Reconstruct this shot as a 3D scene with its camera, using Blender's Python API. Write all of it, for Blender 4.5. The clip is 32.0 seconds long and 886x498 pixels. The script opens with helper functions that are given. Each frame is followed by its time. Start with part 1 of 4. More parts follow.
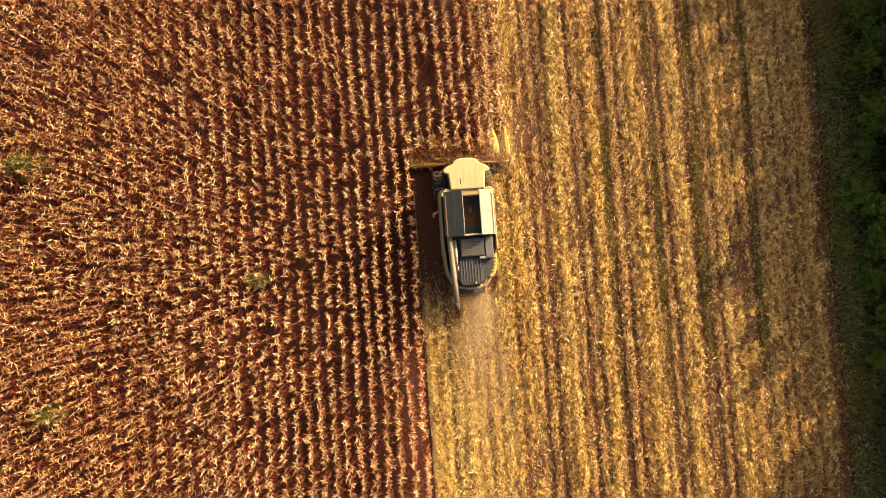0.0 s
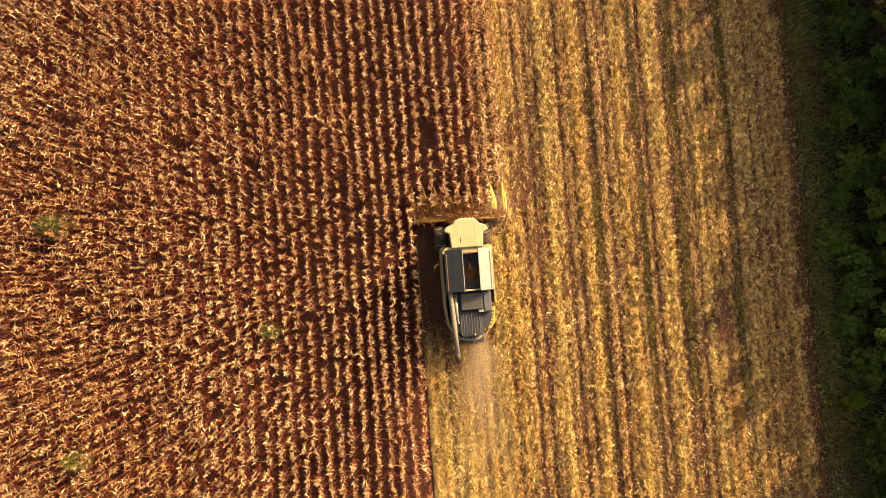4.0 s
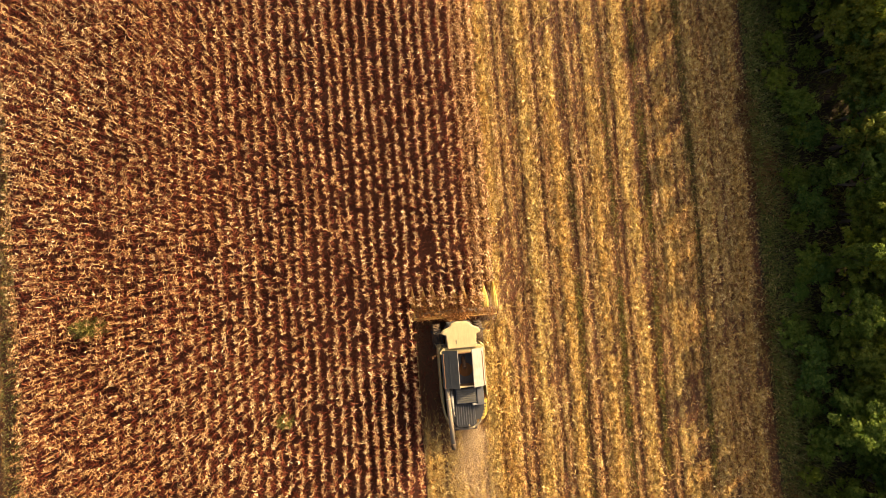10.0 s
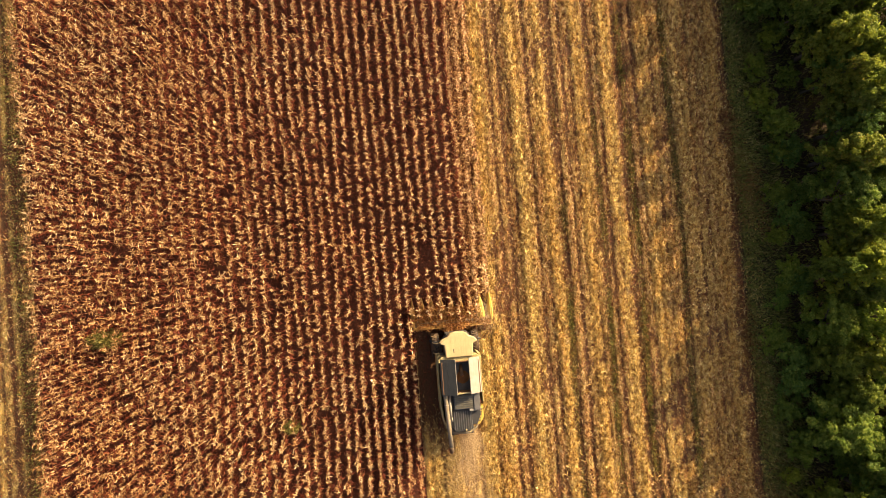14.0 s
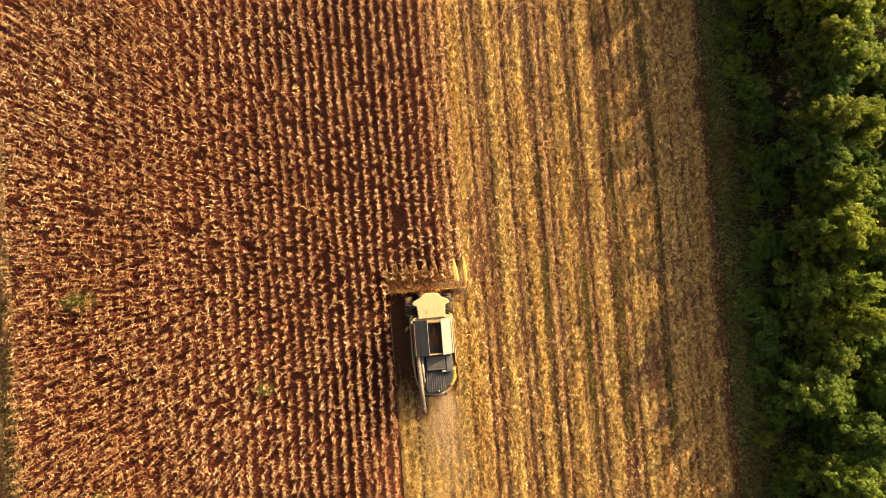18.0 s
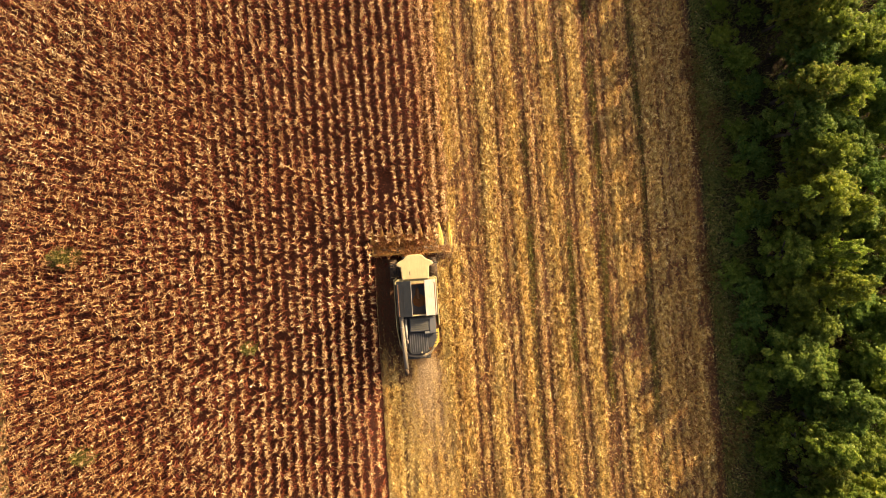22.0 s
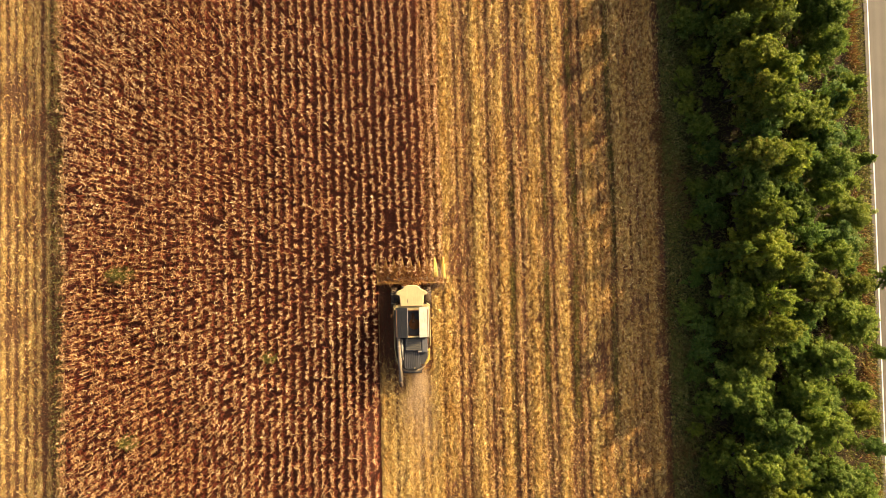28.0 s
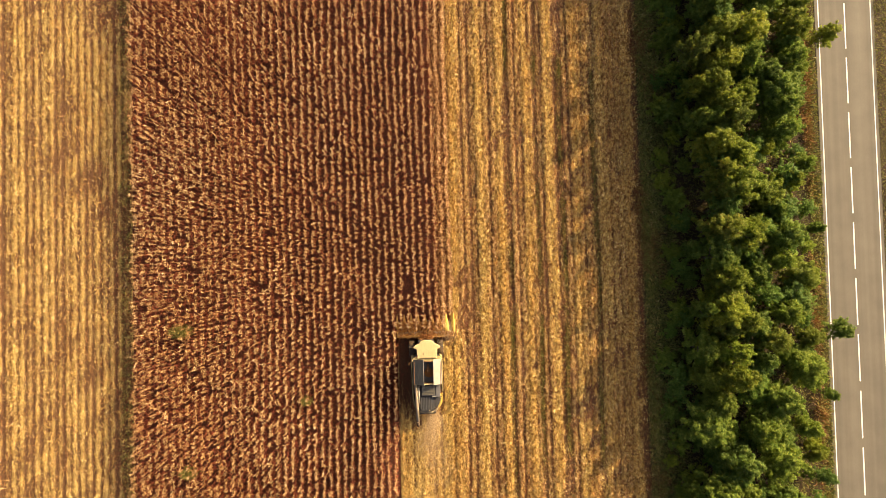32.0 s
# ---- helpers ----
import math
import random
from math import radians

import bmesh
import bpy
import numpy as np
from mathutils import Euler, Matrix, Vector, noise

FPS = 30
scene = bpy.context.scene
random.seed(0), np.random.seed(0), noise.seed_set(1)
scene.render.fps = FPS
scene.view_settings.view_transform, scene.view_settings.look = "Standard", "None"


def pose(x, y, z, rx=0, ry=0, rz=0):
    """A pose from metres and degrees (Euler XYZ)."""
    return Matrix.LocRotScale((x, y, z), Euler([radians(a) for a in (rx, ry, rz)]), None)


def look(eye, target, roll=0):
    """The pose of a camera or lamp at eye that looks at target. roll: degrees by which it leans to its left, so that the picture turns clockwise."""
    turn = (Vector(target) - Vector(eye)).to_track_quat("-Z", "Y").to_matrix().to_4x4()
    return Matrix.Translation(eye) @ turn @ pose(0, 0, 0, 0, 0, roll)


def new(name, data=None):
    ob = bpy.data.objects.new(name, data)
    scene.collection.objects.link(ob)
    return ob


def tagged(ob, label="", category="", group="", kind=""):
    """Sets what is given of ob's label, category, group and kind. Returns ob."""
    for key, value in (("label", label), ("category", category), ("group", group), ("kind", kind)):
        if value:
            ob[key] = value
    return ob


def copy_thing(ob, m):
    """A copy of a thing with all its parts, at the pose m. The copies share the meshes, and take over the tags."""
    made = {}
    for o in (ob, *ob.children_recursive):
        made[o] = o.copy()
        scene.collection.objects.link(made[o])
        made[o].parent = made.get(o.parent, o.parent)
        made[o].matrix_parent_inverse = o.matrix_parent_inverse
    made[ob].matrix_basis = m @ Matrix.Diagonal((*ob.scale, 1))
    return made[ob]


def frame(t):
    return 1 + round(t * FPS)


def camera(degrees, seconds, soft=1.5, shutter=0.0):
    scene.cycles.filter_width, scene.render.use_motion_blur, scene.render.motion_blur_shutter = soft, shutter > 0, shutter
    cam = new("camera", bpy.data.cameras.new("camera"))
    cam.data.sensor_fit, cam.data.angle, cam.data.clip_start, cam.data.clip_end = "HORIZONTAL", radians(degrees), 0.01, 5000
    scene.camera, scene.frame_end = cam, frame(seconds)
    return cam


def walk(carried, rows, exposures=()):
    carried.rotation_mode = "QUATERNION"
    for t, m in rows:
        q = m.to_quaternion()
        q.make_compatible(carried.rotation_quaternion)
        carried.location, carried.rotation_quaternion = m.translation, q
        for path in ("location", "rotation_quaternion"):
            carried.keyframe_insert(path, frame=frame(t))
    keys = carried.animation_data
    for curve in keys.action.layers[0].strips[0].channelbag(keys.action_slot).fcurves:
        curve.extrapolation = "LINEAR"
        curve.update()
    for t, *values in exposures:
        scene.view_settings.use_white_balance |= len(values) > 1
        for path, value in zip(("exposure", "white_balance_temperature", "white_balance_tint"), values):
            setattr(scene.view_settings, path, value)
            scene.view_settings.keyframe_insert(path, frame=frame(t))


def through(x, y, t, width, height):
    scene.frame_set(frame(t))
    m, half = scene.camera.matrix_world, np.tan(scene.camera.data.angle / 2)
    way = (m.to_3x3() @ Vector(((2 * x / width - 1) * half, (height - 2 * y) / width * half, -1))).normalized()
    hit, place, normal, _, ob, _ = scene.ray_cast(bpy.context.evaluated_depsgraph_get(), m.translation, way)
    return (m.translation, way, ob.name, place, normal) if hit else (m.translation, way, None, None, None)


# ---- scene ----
# A combine cutting eight rows of ripe maize, seen from a drone that looks almost straight down and climbs.
# x runs across the rows, y along them (the way the combine faces); the combine's tank front is at the origin.
SECONDS = 32.0
cam = camera(74.0, SECONDS, soft=0.6)
# seconds, x, y, z, rx, ry, rz
ROWS = [
    (0, -4.38, -4.25, 36.88, 2.10, -4.49, -4.27),
    (0.5, -4.45, -3.98, 37.14, 2.10, -4.50, -4.26),
    (1, -4.53, -3.66, 37.56, 2.09, -4.50, -4.35),
    (1.5, -4.59, -3.27, 37.88, 2.07, -4.49, -4.43),
    (2, -4.63, -2.83, 38.19, 2.06, -4.45, -4.45),
    (2.5, -4.59, -2.38, 38.52, 2.05, -4.42, -4.47),
    (3, -4.48, -1.88, 38.83, 2.04, -4.42, -4.45),
    (3.5, -4.49, -1.40, 39.05, 2.01, -4.50, -4.42),
    (5.5, -4.30, 0.76, 40.17, 1.98, -4.92, -4.25),
    (6, -4.18, 1.36, 40.59, 1.98, -4.94, -4.22),
    (6.5, -4.08, 1.97, 40.98, 1.98, -4.92, -4.19),
    (7, -3.99, 2.53, 41.38, 1.99, -4.94, -4.15),
    (7.5, -4.03, 3.10, 41.75, 2.00, -5.00, -4.10),
    (8, -4.06, 3.72, 42.10, 1.99, -5.06, -4.22),
    (8.5, -4.16, 4.24, 42.52, 1.96, -5.12, -4.22),
    (9, -4.25, 4.81, 42.93, 1.90, -5.16, -4.36),
    (9.5, -4.37, 5.37, 43.30, 1.83, -5.21, -4.38),
    (10, -4.56, 6.00, 43.56, 1.78, -5.26, -4.46),
    (10.5, -4.65, 6.57, 43.80, 1.73, -5.25, -4.53),
    (11, -4.65, 7.07, 44.20, 1.69, -5.20, -4.52),
    (11.5, -4.67, 7.38, 44.56, 1.67, -5.14, -4.44),
    (12, -4.61, 7.59, 44.82, 1.69, -5.13, -4.51),
    (12.5, -4.63, 7.61, 45.08, 1.73, -5.19, -4.51),
    (13, -4.67, 7.51, 45.34, 1.77, -5.29, -4.56),
    (13.5, -4.72, 7.29, 45.53, 1.78, -5.39, -4.58),
    (14, -4.72, 6.98, 45.84, 1.77, -5.47, -4.60),
    (14.5, -4.63, 6.59, 46.04, 1.75, -5.49, -4.64),
    (16.5, -3.77, 4.94, 46.23, 1.69, -5.32, -4.64),
    (17, -3.53, 4.61, 46.18, 1.69, -5.39, -4.68),
    (17.5, -3.36, 4.27, 46.14, 1.68, -5.46, -4.62),
    (18, -2.98, 4.12, 46.17, 1.68, -5.49, -4.63),
    (18.5, -2.59, 4.01, 46.18, 1.66, -5.50, -4.15),
    (19, -2.24, 3.99, 46.24, 1.65, -5.51, -3.96),
    (19.5, -1.95, 3.91, 46.27, 1.65, -5.53, -3.97),
    (20, -1.92, 3.71, 46.33, 1.67, -5.56, -3.99),
    (20.5, -2.03, 3.20, 46.33, 1.69, -5.58, -3.96),
    (21, -2.13, 2.62, 46.36, 1.71, -5.57, -3.93),
    (21.5, -2.09, 1.86, 46.37, 1.73, -5.53, -3.99),
    (22, -2.03, 1.16, 46.35, 1.73, -5.47, -3.93),
    (22.5, -1.82, 0.70, 46.34, 1.72, -5.39, -3.67),
    (23, -1.60, 0.51, 46.33, 1.71, -5.32, -1.98),
    (23.5, -1.49, 0.64, 46.39, 1.71, -5.26, -1.94),
    (24, -1.33, 0.95, 46.63, 1.71, -5.18, -1.91),
    (24.5, -1.16, 1.15, 47.62, 1.73, -5.03, -1.83),
    (25, -0.96, 1.27, 48.65, 1.76, -4.80, -1.62),
    (25.5, -0.80, 1.46, 49.56, 1.79, -4.56, -1.53),
    (27.5, -0.97, 2.85, 53.32, 1.85, -4.36, -1.44),
    (28, -1.12, 3.40, 54.41, 1.89, -4.37, -1.39),
    (28.5, -1.45, 3.80, 55.48, 1.95, -4.40, -1.35),
    (29, -1.79, 4.29, 56.67, 2.02, -4.43, -1.35),
    (29.5, -1.92, 4.79, 57.81, 2.10, -4.43, -1.37),
    (30, -2.04, 5.55, 59.01, 2.10, -4.39, -1.41),
    (30.5, -2.15, 6.42, 60.18, 2.10, -4.29, -1.44),
    (31, -2.25, 7.31, 61.37, 2.10, -4.14, -1.43),
    (31.5, -2.21, 8.23, 62.51, 2.10, -3.95, -1.49),
    (32, -2.09, 9.10, 63.77, 2.10, -3.75, -1.50),
]
walk(cam, [(r[0], pose(*r[1:])) for r in ROWS], [(0.0, 1.2, 7350, 9.0)])

# ---- light ----
SUN_ELEVATION, SUN_BEARING = 23.3, 37.0   # bearing: degrees from +x towards +y
world = bpy.data.worlds.new("sky")
scene.world = world
world.use_nodes = True
wn = world.node_tree.nodes
sky = wn.new("ShaderNodeTexSky")
sky.sky_type = "NISHITA"
sky.sun_disc = False
sky.air_density, sky.dust_density, sky.ozone_density = 0.5, 7.0, 0.2
sky.sun_elevation = radians(SUN_ELEVATION)
sky.sun_rotation = radians(90 - SUN_BEARING)
world.node_tree.links.new(sky.outputs[0], wn["Background"].inputs[0])
wn["Background"].inputs[1].default_value = 0.132
sun_data = bpy.data.lights.new("sun", "SUN")
sun_data.energy, sun_data.angle, sun_data.color = 4.8, radians(0.6), (1.0, 0.79, 0.50)
sun = new("sun", sun_data)
e, a = radians(SUN_ELEVATION), radians(SUN_BEARING)
sun.matrix_world = look((60 * math.cos(e) * math.cos(a), 60 * math.cos(e) * math.sin(a), 60 * math.sin(e)), (0, 0, 0))

# ---- plan, in metres ----
ROW = 0.75                       # between maize rows
SWATH = 3.0                      # half the header's width
CORN_LEFT = -30.3               # outer edge of the standing maize
FIELD_END = 24.6                 # where the stubble meets the grass margin
ROAD_LEFT, ROAD_RIGHT = 45.5, 52.7
Y0, Y1 = -23.0, 44.0             # built stretch along the rows


# ---- materials ----
def nodes_of(name):
    m = bpy.data.materials.new(name)
    m.use_nodes = True
    nt = m.node_tree
    return m, nt, nt.nodes, nt.nodes["Principled BSDF"]


def ramp(nt, source, stops):
    r = nt.nodes.new("ShaderNodeValToRGB")
    el = r.color_ramp.elements
    while len(el) < len(stops):
        el.new(0.5)
    for s, (p, c) in zip(el, stops):
        s.position, s.color = p, (*c, 1)
    nt.links.new(source, r.inputs[0])
    return r.outputs[0]


def noise_tex(nt, scale, detail=4.0, stretch=(1, 1, 1)):
    tc = nt.nodes.new("ShaderNodeTexCoord")
    mp = nt.nodes.new("ShaderNodeMapping")
    mp.inputs["Scale"].default_value = stretch
    n = nt.nodes.new("ShaderNodeTexNoise")
    n.inputs["Scale"].default_value, n.inputs["Detail"].default_value = scale, detail
    nt.links.new(tc.outputs["Object"], mp.inputs[0])
    nt.links.new(mp.outputs[0], n.inputs["Vector"])
    return n.outputs["Fac"]


def mixed(nt, fac, a, b, mode="MIX"):
    m = nt.nodes.new("ShaderNodeMix")
    m.data_type, m.blend_type = "RGBA", mode
    for k, v in ((0, fac), (6, a), (7, b)):
        if isinstance(v, (float, int)):
            m.inputs[k].default_value = v
        elif isinstance(v, tuple):
            m.inputs[k].default_value = (*v, 1)
        else:
            nt.links.new(v, m.inputs[k])
    return m.outputs[2]


def bump(nt, bsdf, height, strength=0.4, distance=0.02):
    b = nt.nodes.new("ShaderNodeBump")
    b.inputs["Strength"].default_value, b.inputs["Distance"].default_value = strength, distance
    nt.links.new(height, b.inputs["Height"])
    nt.links.new(b.outputs[0], bsdf.inputs["Normal"])


def leafy(name, stops, shade, through=0.25, rough=0.6, patch=0.12, patch_stretch=(1, 0.25, 1), amount=0.5, each=0.0, tufts=0.0):
    """Blades and leaves: a colour for each one, drifting over the ground in patches, with light coming through."""
    m, nt, n, bsdf = nodes_of(name)
    geo = n.new("ShaderNodeNewGeometry")
    own = ramp(nt, geo.outputs["Random Per Island"], stops)
    drift = ramp(nt, noise_tex(nt, patch, 3, patch_stretch), [(0.38, (1, 1, 1)), (0.66, shade)])
    col = mixed(nt, amount, own, drift, "MULTIPLY")
    if tufts:
        clump = ramp(nt, noise_tex(nt, 3.6, 4, (1, 0.7, 1)), [(0.42, (0.38, 0.27, 0.20)), (0.55, (1.25, 1.25, 1.2))])
        col = mixed(nt, tufts, col, clump, "MULTIPLY")
    if each:
        info = n.new("ShaderNodeObjectInfo")
        col = mixed(nt, each, col, ramp(nt, info.outputs["Random"], [(0.0, (0.62, 0.73, 0.55)), (0.5, (1.0, 1.06, 0.75)), (1.0, (1.75, 1.6, 0.85))]), "MULTIPLY")
    nt.links.new(col, bsdf.inputs["Base Color"])
    bsdf.inputs["Roughness"].default_value = rough
    bsdf.inputs["Specular IOR Level"].default_value = 0.25
    tr = n.new("ShaderNodeBsdfTranslucent")
    nt.links.new(col, tr.inputs["Color"])
    mx = n.new("ShaderNodeMixShader")
    mx.inputs[0].default_value = through
    nt.links.new(bsdf.outputs[0], mx.inputs[1])
    nt.links.new(tr.outputs[0], mx.inputs[2])
    nt.links.new(mx.outputs[0], n["Material Output"].inputs[0])
    return m


def painted(name, colour, dust=(0.42, 0.33, 0.2), rough=0.45, metal=0.0, dirt=0.45, scale=2.2):
    """Painted or bare metal with harvest dust lying on it in patches and streaks."""
    m, nt, n, bsdf = nodes_of(name)
    f = ramp(nt, noise_tex(nt, scale, 6), [(0.35, (0, 0, 0)), (0.75, (1, 1, 1))])
    g = ramp(nt, noise_tex(nt, 9.0, 3, (1, 0.2, 1)), [(0.4, (0, 0, 0)), (0.8, (1, 1, 1))])
    both = mixed(nt, 0.5, f, g)
    scaled = mixed(nt, dirt, (0, 0, 0), both)
    col = mixed(nt, scaled, colour, dust)
    nt.links.new(col, bsdf.inputs["Base Color"])
    bsdf.inputs["Metallic"].default_value = metal
    bsdf.inputs["Specular IOR Level"].default_value = 0.3
    rr = ramp(nt, both, [(0.0, (rough,) * 3), (1.0, (0.85,) * 3)])
    nt.links.new(rr, bsdf.inputs["Roughness"])
    bump(nt, bsdf, noise_tex(nt, 14, 4), 0.15, 0.01)
    return m


corn_leaf = leafy("dry_maize_leaf", [(0.0, (0.24, 0.106, 0.040)), (0.25, (0.385, 0.205, 0.086)), (0.6, (0.545, 0.352, 0.165)), (0.9, (0.67, 0.485, 0.27)), (1.0, (0.79, 0.65, 0.44))],
                  (0.78, 0.58, 0.42), 0.13, patch=0.10, patch_stretch=(1, 0.5, 1), amount=0.5, tufts=0.85)
# withered leaves' brown, darkened and reddened for the shade between the rows
low_leaf = leafy("withered_leaf_shade_toned", [(0.0, (0.115, 0.017, 0.008)), (0.6, (0.20, 0.043, 0.017)), (1.0, (0.28, 0.10, 0.040))], (0.8, 0.65, 0.5), 0.12, patch=0.2)
# dark red of the shaded row gaps, put into the fallen leaves
shed_leaf = leafy("fallen_leaf_shade_red", [(0.0, (0.10, 0.016, 0.008)), (0.6, (0.18, 0.038, 0.016)), (1.0, (0.25, 0.08, 0.032))], (0.8, 0.6, 0.45), 0.1, patch=0.2)
# torn leaves tinted dark orange in place of the header trough's shade
torn_leaf = leafy("torn_maize_leaf", [(0.0, (0.16, 0.05, 0.015)), (0.6, (0.34, 0.145, 0.04)), (1.0, (0.52, 0.28, 0.09))], (0.8, 0.65, 0.5), 0.15, patch=0.8)
corn_stalk = leafy("dry_maize_stalk", [(0.0, (0.16, 0.075, 0.025)), (1.0, (0.32, 0.19, 0.07))], (0.8, 0.65, 0.5), 0.05)
residue = leafy("maize_residue", [(0.0, (0.22, 0.095, 0.024)), (0.2, (0.44, 0.25, 0.062)), (0.5, (0.66, 0.46, 0.135)), (0.85, (0.79, 0.62, 0.235)), (1.0, (0.87, 0.76, 0.43))],
                (0.76, 0.54, 0.32), 0.12, patch=1.0, patch_stretch=(1, 0.03, 1), amount=0.5, tufts=0.85)
husk_residue = leafy("reddish_husk_residue", [(0.0, (0.14, 0.050, 0.018)), (0.3, (0.265, 0.116, 0.040)), (0.6, (0.42, 0.222, 0.080)), (0.85, (0.62, 0.41, 0.19)), (1.0, (0.79, 0.63, 0.39))],
                     (0.76, 0.54, 0.34), 0.12, patch=0.6, patch_stretch=(1, 0.1, 1), amount=0.5, tufts=0.85)
dust_chaff = leafy("airborne_chaff", [(0.0, (0.42, 0.30, 0.17)), (1.0, (0.64, 0.50, 0.32))], (0.9, 0.85, 0.8), 0.4)
chaff = leafy("fresh_chaff", [(0.0, (0.40, 0.25, 0.09)), (0.5, (0.58, 0.41, 0.17)), (1.0, (0.70, 0.56, 0.30))], (0.8, 0.7, 0.55), 0.12)
weed_leaf = leafy("weed_leaf", [(0.0, (0.08, 0.08, 0.018)), (0.6, (0.17, 0.155, 0.034)), (1.0, (0.36, 0.27, 0.08))], (0.7, 0.7, 0.6), 0.3)
dry_weed = leafy("dry_weed", [(0.0, (0.14, 0.06, 0.02)), (0.6, (0.30, 0.15, 0.05)), (1.0, (0.30, 0.26, 0.07))], (0.7, 0.6, 0.5), 0.2)
grass_leaf = leafy("verge_grass", [(0.0, (0.09, 0.11, 0.022)), (0.6, (0.21, 0.23, 0.045)), (0.9, (0.38, 0.31, 0.08)), (1.0, (0.52, 0.39, 0.16))], (0.6, 0.6, 0.5), 0.2, amount=0.6, patch=0.3)
LEAF = {
    "green": leafy("tree_leaf_green", [(0.0, (0.117, 0.179, 0.034)), (0.5, (0.177, 0.244, 0.043)), (0.85, (0.245, 0.298, 0.058)), (1.0, (0.304, 0.335, 0.078))], (0.75, 0.85, 0.8), 0.6, patch=0.35, each=0.45),
    "yellow": leafy("tree_leaf_yellowing", [(0.0, (0.166, 0.205, 0.032)), (0.5, (0.230, 0.266, 0.041)), (0.9, (0.304, 0.319, 0.048)), (1.0, (0.373, 0.335, 0.055))], (0.75, 0.85, 0.75), 0.6, patch=0.35, each=0.45),
    "lime": leafy("tree_leaf_yellow_green", [(0.0, (0.147, 0.195, 0.032)), (0.5, (0.211, 0.254, 0.041)), (0.9, (0.275, 0.309, 0.050)), (1.0, (0.343, 0.335, 0.058))], (0.75, 0.85, 0.75), 0.6, patch=0.35, each=0.45),
    "olive": leafy("tree_leaf_olive", [(0.0, (0.128, 0.162, 0.034)), (0.5, (0.192, 0.236, 0.047)), (0.92, (0.260, 0.287, 0.061)), (1.0, (0.314, 0.238, 0.065))], (0.78, 0.8, 0.75), 0.6, patch=0.35, each=0.45),
    "dark": leafy("tree_leaf_dark", [(0.0, (0.093, 0.165, 0.042)), (0.6, (0.142, 0.228, 0.049)), (1.0, (0.220, 0.297, 0.067))], (0.8, 0.85, 0.85), 0.6, patch=0.35, each=0.45),
}


def soil_material(name, low, high):
    m, nt, n, bsdf = nodes_of(name)
    big = ramp(nt, noise_tex(nt, 0.25, 4, (1, 0.2, 1)), [(0.3, low), (0.7, high)])
    fine = ramp(nt, noise_tex(nt, 9, 6), [(0.3, (0.55, 0.5, 0.45)), (0.7, (1.25, 1.2, 1.1))])
    nt.links.new(mixed(nt, 0.8, big, fine, "MULTIPLY"), bsdf.inputs["Base Color"])
    bsdf.inputs["Roughness"].default_value = 0.95
    bump(nt, bsdf, noise_tex(nt, 6, 6), 0.6, 0.05)
    return m


def asphalt_material():
    m, nt, n, bsdf = nodes_of("asphalt")
    lanes = ramp(nt, noise_tex(nt, 0.9, 3, (1, 0.01, 1)), [(0.35, (0.094, 0.081, 0.061)), (0.65, (0.122, 0.106, 0.080))])
    patch = ramp(nt, noise_tex(nt, 0.4, 5), [(0.35, (0.85, 0.85, 0.85)), (0.7, (1.08, 1.07, 1.05))])
    grain = ramp(nt, noise_tex(nt, 60, 2), [(0.3, (0.8, 0.8, 0.8)), (0.7, (1.15, 1.15, 1.15))])
    c = mixed(nt, 0.7, mixed(nt, 0.8, lanes, patch, "MULTIPLY"), grain, "MULTIPLY")
    nt.links.new(c, bsdf.inputs["Base Color"])
    bsdf.inputs["Roughness"].default_value = 0.85
    bump(nt, bsdf, noise_tex(nt, 80, 2), 0.2, 0.005)
    return m


def litter_material():
    """Ground with straw lying on it as thickly as the surface's own straw value says."""
    m, nt, n, bsdf = nodes_of("straw_litter")
    at = n.new("ShaderNodeAttribute")
    at.attribute_name = "straw"
    fine = noise_tex(nt, 13, 5, (1, 0.6, 1))
    mid = noise_tex(nt, 3.0, 4, (1, 0.5, 1))
    speck = noise_tex(nt, 34, 3, (1, 0.6, 1))
    f = ramp(nt, mixed(nt, 0.45, mixed(nt, 0.4, fine, mid), at.outputs["Color"]), [(0.38, (0, 0, 0)), (0.56, (1, 1, 1))])
    earth = ramp(nt, fine, [(0.3, (0.060, 0.024, 0.009)), (0.7, (0.150, 0.066, 0.023))])
    straw = ramp(nt, speck, [(0.36, (0.19, 0.095, 0.028)), (0.50, (0.49, 0.335, 0.10)), (0.64, (0.74, 0.59, 0.23))])
    nt.links.new(mixed(nt, f, earth, straw), bsdf.inputs["Base Color"])
    bsdf.inputs["Roughness"].default_value = 0.9
    bump(nt, bsdf, speck, 0.8, 0.05)
    return m


litter = litter_material()
soil = soil_material("field_soil", (0.040, 0.025, 0.012), (0.075, 0.046, 0.022))
# soil under the maize, its dark red standing in for row shade
maize_floor = soil_material("maize_soil_shade_red", (0.055, 0.014, 0.006), (0.098, 0.027, 0.012))
asphalt = asphalt_material()
line_paint = painted("road_paint", (0.72, 0.70, 0.64), dust=(0.35, 0.31, 0.26), rough=0.7, dirt=0.5)
bark = painted("bark", (0.10, 0.075, 0.05), dust=(0.2, 0.17, 0.13), rough=0.9, dirt=0.6)
cream = painted("cream_paint", (0.48, 0.37, 0.185), dust=(0.33, 0.24, 0.12), rough=0.45, dirt=0.65)
yellow = painted("yellow_paint", (0.52, 0.36, 0.05), dust=(0.46, 0.32, 0.12), rough=0.5, dirt=0.85)
grey_sheet = painted("galvanised_sheet", (0.29, 0.275, 0.235), dust=(0.22, 0.18, 0.125), rough=0.6, metal=0.0, dirt=0.8)
